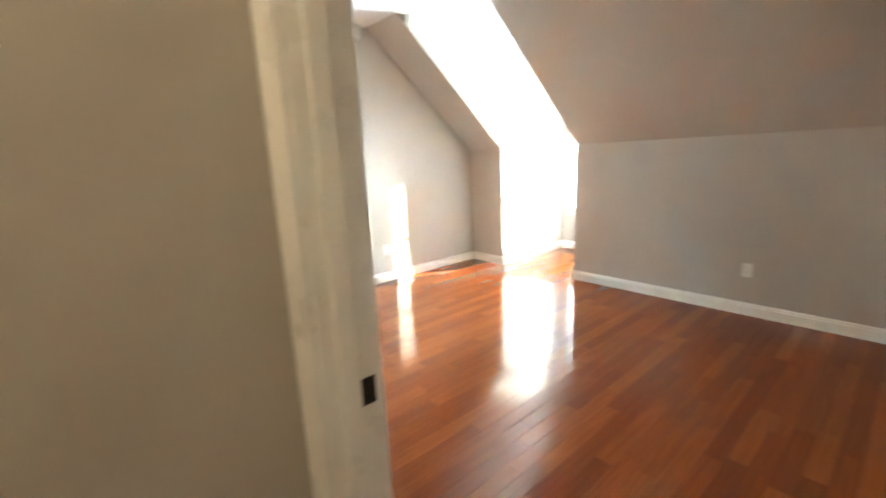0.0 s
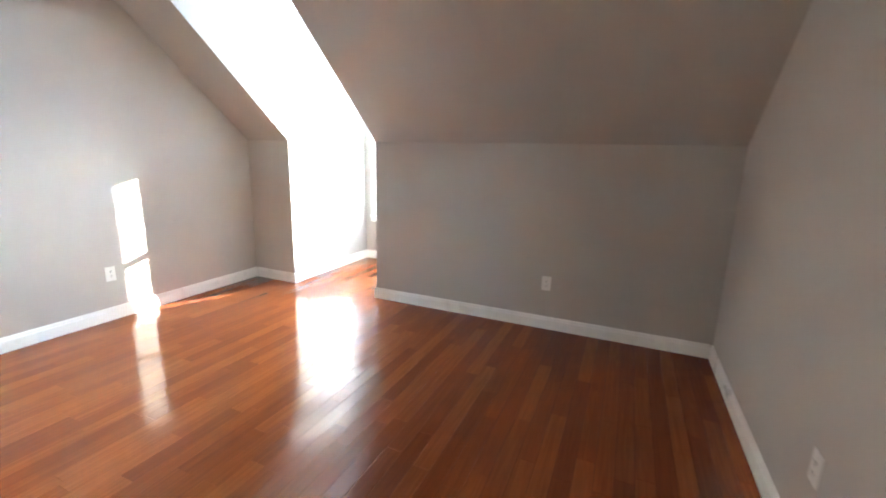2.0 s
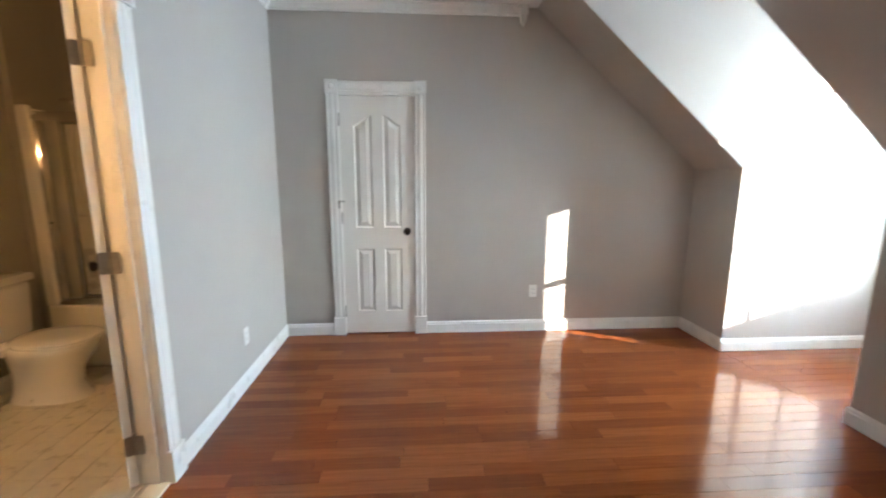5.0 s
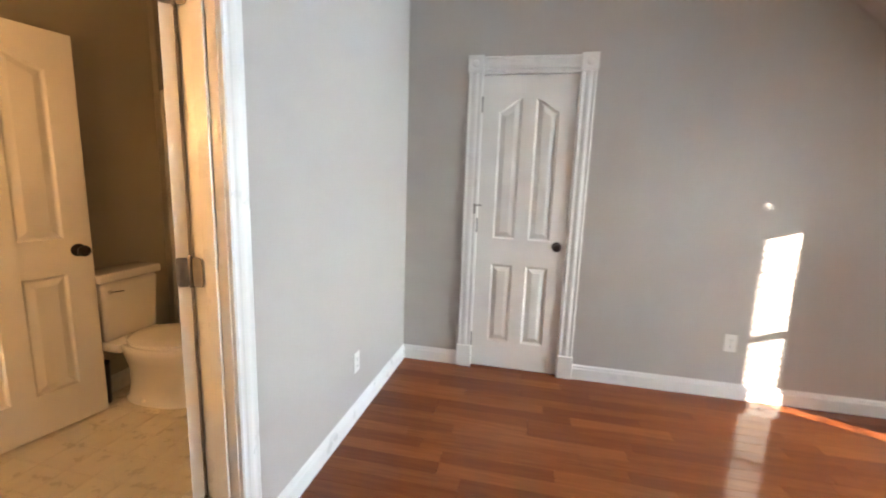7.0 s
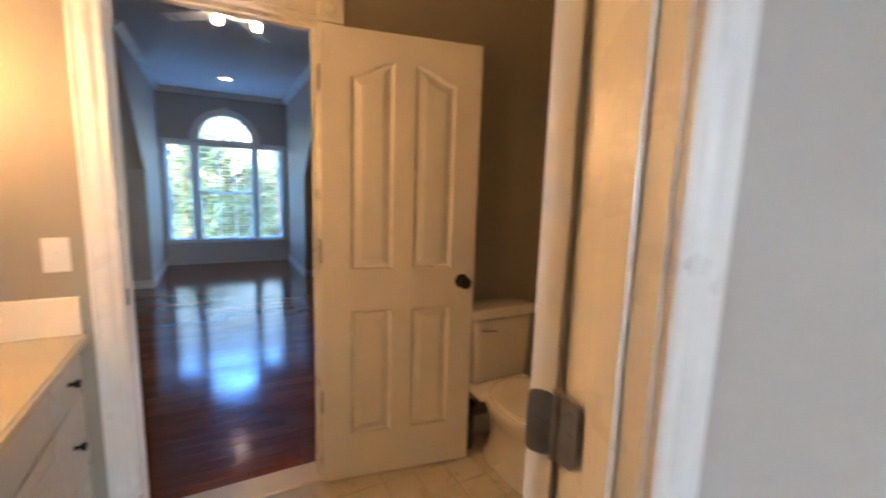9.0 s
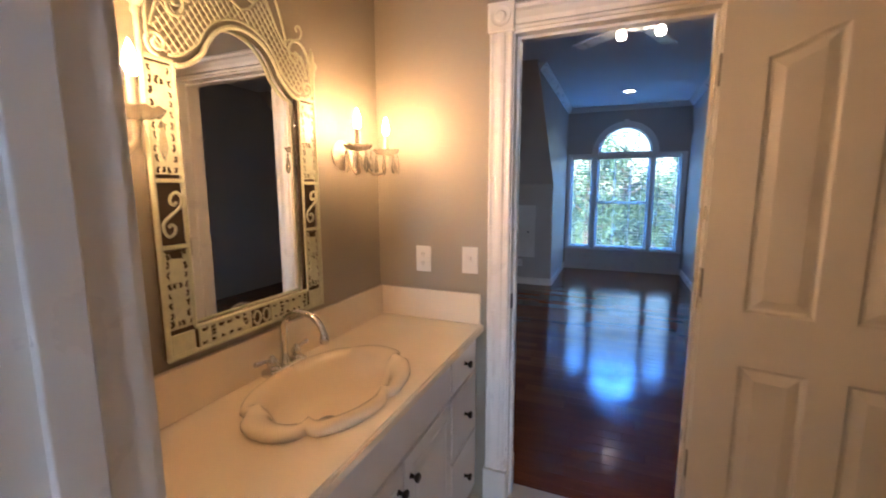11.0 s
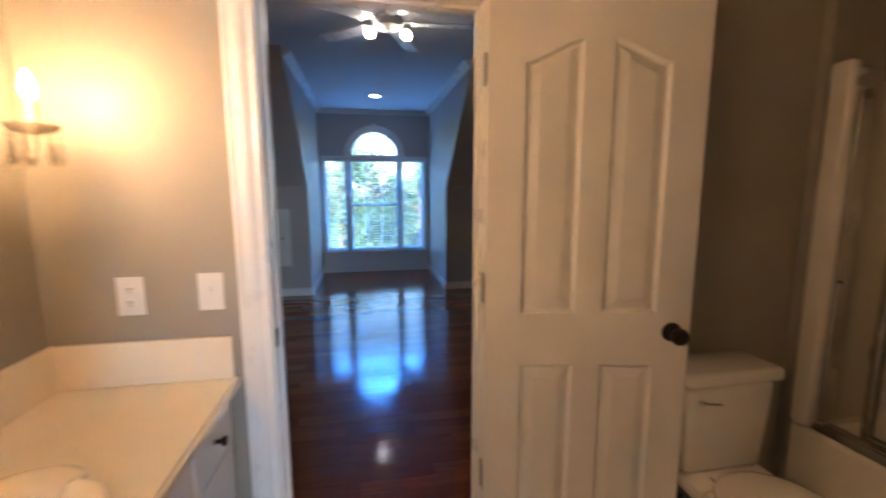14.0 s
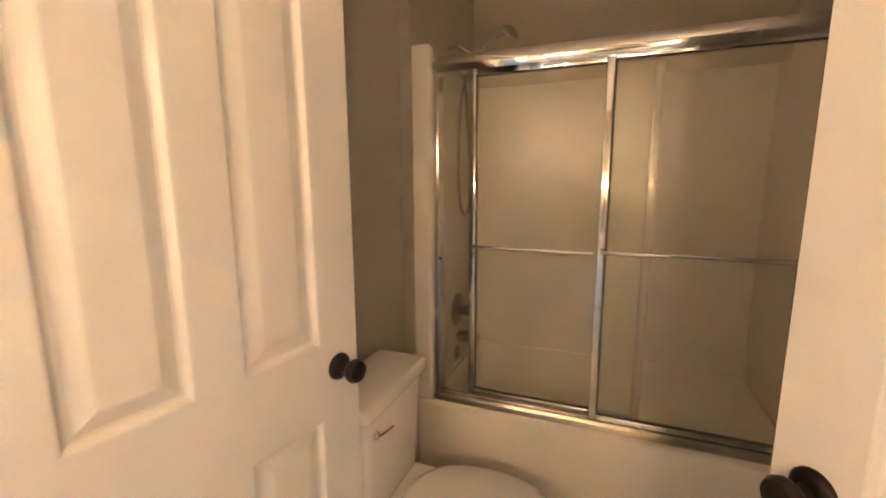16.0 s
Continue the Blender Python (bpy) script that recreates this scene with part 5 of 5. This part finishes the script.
can = thing("recessed_light", pose(-4.88, 2.30, H), "round white recessed ceiling light, lit", "ceiling light")
part("trim_ring", lathe(bmesh.new(), [(0.095, -0.001), (0.092, -0.006), (0.072, -0.008), (0.070, -0.003)], 28), TRIM, can, "", 40)
part("lens", lathe(bmesh.new(), [(0.070, -0.0025), (0.068, -0.005), (0.002, -0.006)], 28), LED, can)

# Unseen, assumed hall light, added to brighten the hall and entry doorway.
hall = thing("hall_fill_light", pose(0.45, 0.80, H), "added unseen flush ceiling light filling the hall, lit", "ceiling light")
part("pan", lathe(bmesh.new(), [(0.15, -0.001), (0.155, -0.012), (0.150, -0.024), (0.135, -0.026)], 28), TRIM, hall, "", 40)
part("diffuser", lathe(bmesh.new(), [(0.134, -0.024), (0.130, -0.045), (0.105, -0.075), (0.06, -0.092), (0.002, -0.097)], 28), HALL_FILL, hall, "glowing bowl of the added hall light", 60)


# ---- outdoors ----
structure("ground", boxes((-400, 400, -400, 400, -3.4, -3.2)), GRASS, "green lawn far below the windows", "ground")


def tree(x, y, height, spread, seed, label):
    rnd = random.Random(seed)
    ob = thing("tree", pose(x, y, -3.2), label, "tree", "trees outside")
    bm = bmesh.new()
    top = Vector((rnd.uniform(-0.4, 0.4), rnd.uniform(-0.4, 0.4), height * 0.8))
    tube(bm, [(0, 0, 0), (0.05, 0.03, height * 0.25), top * 0.6, top], 0.22, 9, ends=(1, 0.2))
    tips = []
    for i in range(14):
        f = rnd.uniform(0.3, 0.95)
        base = top * f
        a = rnd.uniform(0, 6.283)
        ln = spread * rnd.uniform(0.5, 1.0) * (1.2 - f * 0.6)
        tip = base + Vector((math.cos(a) * ln, math.sin(a) * ln, ln * rnd.uniform(0.2, 0.7)))
        tube(bm, [base, (base + tip) / 2 + Vector((0, 0, 0.15)), tip], 0.06, 6, ends=(1, 0.25))
        tips += [tip, (base + tip) / 2, base + (tip - base) * 0.75]
    part("trunk", bm, BARK, ob, "", 50)
    verts, faces = [], []
    for tip in tips:
        for _ in range(16):
            c = tip + Vector((rnd.gauss(0, 0.45), rnd.gauss(0, 0.45), rnd.gauss(0, 0.38)))
            for _ in range(9):
                p = c + Vector((rnd.gauss(0, 0.13), rnd.gauss(0, 0.13), rnd.gauss(0, 0.12)))
                d = Vector((rnd.gauss(0, 1), rnd.gauss(0, 1), rnd.gauss(0, 0.6))).normalized() * rnd.uniform(0.05, 0.10)
                q = d.orthogonal().normalized() * d.length * 0.45
                n = len(verts)
                verts += [p - d, p + q + d * 0.1, p + d, p - q + d * 0.1]
                faces.append((n, n + 1, n + 2, n + 3))
    me = bpy.data.meshes.new("crown")
    me.from_pydata([tuple(v) for v in verts], [], faces)
    me.materials.append(LEAF)
    cr = new("crown", me)
    cr.parent = ob


for k, (x, y, h, sp) in enumerate(((-14.5, 1.2, 7.0, 2.4), (-15.5, 4.2, 7.2, 2.5), (-18.5, 2.4, 7.9, 2.9), (-19.5, -1.8, 7.7, 2.9), (-20.5, 6.3, 7.9, 2.9))):
    tree(x, y, h, sp, 11 + k, "tall leafy tree with yellow-green autumn leaves")

# ---- floors last: boards and tiles ----
PLANK = 0.083


def plank_mesh(ln, seed_name="plank"):
    bm = bmesh.new()
    b, d = 0.0007, 0.014
    w = PLANK / 2 - 0.0004
    lo = [bm.verts.new(p) for p in ((0, -w, -d), (ln, -w, -d), (ln, w, -d), (0, w, -d))]
    md = [bm.verts.new(p) for p in ((0.0004, -w, -b), (ln - 0.0004, -w, -b), (ln - 0.0004, w, -b), (0.0004, w, -b))]
    hi = [bm.verts.new(p) for p in ((b, -w + b, 0), (ln - b, -w + b, 0), (ln - b, w - b, 0), (b, w - b, 0))]
    for a, c in ((lo, md), (md, hi)):
        for i in range(4):
            bm.faces.new((a[i], a[(i + 1) % 4], c[(i + 1) % 4], c[i]))
    bm.faces.new(hi)
    return bm


def rows_of(x0, x1, y0, y1, rnd):
    y = y0
    while y < y1 - 0.005:
        x = x0
        first = True
        while x < x1 - 0.005:
            ln = rnd.choice((0.42, 0.54, 0.66, 0.78, 0.9, 1.02)) * (rnd.choice((0.4, 0.7, 1.0)) if first else 1)
            first = False
            if x1 - (x + ln) < 0.25:
                ln = x1 - x
            ln = round(ln, 2) if x + ln < x1 - 0.005 else x1 - x
            yield x, y + PLANK / 2, ln
            x += ln
        y += PLANK


def joined_boards(name, areas, parent, seed, across=False):
    """Many boards in one mesh; areas are given along and across the boards."""
    rnd = random.Random(seed)
    verts, faces = [], []
    b = 0.0007
    for x0, x1, y0, y1 in areas:
        for x, y, ln in rows_of(x0, x1, y0, y1, rnd):
            yl, yh = y - PLANK / 2 + 0.0004, min(y + PLANK / 2 - 0.0004, y1)
            n = len(verts)
            xa, xb = x + 0.0004, x + ln - 0.0004
            row = [(xa, yl, -0.014), (xb, yl, -0.014), (xb, yh, -0.014), (xa, yh, -0.014), (xa + b, yl + b, 0), (xb - b, yl + b, 0), (xb - b, yh - b, 0), (xa + b, yh - b, 0)]
            verts += [(-q, p, r) for p, q, r in row] if across else row
            faces += [tuple(n + i for i in f) for f in ((4, 5, 6, 7), (0, 1, 5, 4), (1, 2, 6, 5), (2, 3, 7, 6), (3, 0, 4, 7))]
    me = bpy.data.meshes.new(name)
    me.from_pydata(verts, [], faces)
    me.materials.append(WOOD_FAR_JOINED if across else WOOD_JOINED)
    ob = new(name, me)
    ob.parent = parent
    return tagged(ob, "", "", "", "stuff")


floor_a = structure("floor_bedroom", boxes((AW - 0.115, A_WIN + 0.1, A_S, A_N, -0.12, -0.014)), SUBFLOOR, "glossy cherry-stained hardwood strip floor", "floor")
cache = {}


def lay_planks(areas, parent, seed, across=False):
    rnd = random.Random(seed)
    for x0, x1, y0, y1 in areas:
        for x, y, ln in rows_of(x0, x1, y0, y1, rnd):
            key = (round(ln, 3), across)
            if key not in cache:
                cache[key] = mesh_of(plank_mesh(ln), "plank", WOOD_FAR if across else WOOD)
            ob = new("plank", cache[key])
            ob.parent, ob.matrix_basis = parent, pose(-y, x, 0, 0, 0, 90) if across else pose(x, y, 0)


lay_planks([(AW, A_K, A_S, A_N)], floor_a, 5)
joined_boards("dormer_boards", [(A_K, A_WIN, 2.78, 3.80), (BATH_E, AW, E_DOOR[0], E_DOOR[1])], floor_a, 8)
floor_h = structure("floor_hall", boxes((BATH_W, BATH_E, -0.1, HALL_N, -0.12, -0.014)), SUBFLOOR, "cherry-stained hardwood hall floor", "floor")
joined_boards("hall_boards", [(BATH_W, BATH_E, -0.1, HALL_N)], floor_h, 3)
floor_b = structure("floor_far_bedroom", boxes((B_WIN - 0.1, BE, B_S, B_N, -0.12, -0.014)), SUBFLOOR, "dark glossy cherry hardwood floor", "floor")
# far room: boards run along y, so areas are (y from, y to, -x from, -x to)
lay_planks([(0.6, 4.0, -BE, -BE + 52 * PLANK)], floor_b, 4, True)
joined_boards("far_boards", [(B_S, 0.6, -BE, -B_K), (4.0, B_N, -BE, -B_K), (0.6, 4.0, -BE + 52 * PLANK, -B_K), (1.38, 3.235, -B_K, -B_WIN)], floor_b, 6, True)

floor_t = structure("floor_bath", boxes((BE, AW, BATH_S, BATH_N, -0.10, -0.004)), GROUT, "beige square ceramic floor tiles with tan grout", "floor")
T = 0.155
cache_t = {}
nx, ny = int((BATH_E - 0.0) / T) + 1, int((3.80 - BATH_S) / T) + 1
for i in range(nx):
    for j in range(ny):
        w = min(T, BATH_E - i * T) - 0.004
        d = min(T, 3.80 - (BATH_S + j * T)) - 0.004
        if w < 0.01 or d < 0.01 or (BATH_S + j * T < 1.55):
            continue
        key = (round(w, 3), round(d, 3))
        if key not in cache_t:
            cache_t[key] = mesh_of(boxes((0, w, 0, d, -0.008, 0.0), bevel=0.0015), "tile", TILE)
        ob = new("tile", cache_t[key])
        ob.parent, ob.matrix_basis = floor_t, pose(i * T + 0.002, BATH_S + j * T + 0.002, random.uniform(-0.0004, 0.0004))
for nm, x0, x1, (u0, u1) in (("threshold", BE - 0.01, 0.012, BW_DOOR), ("threshold", BATH_E + 0.03, AW + 0.005, BE_DOOR)):
    structure(nm, boxes((x0, x1, u0, u1, -0.01, 0.010), bevel=0.003), MARBLE, "white marble door threshold", "threshold")
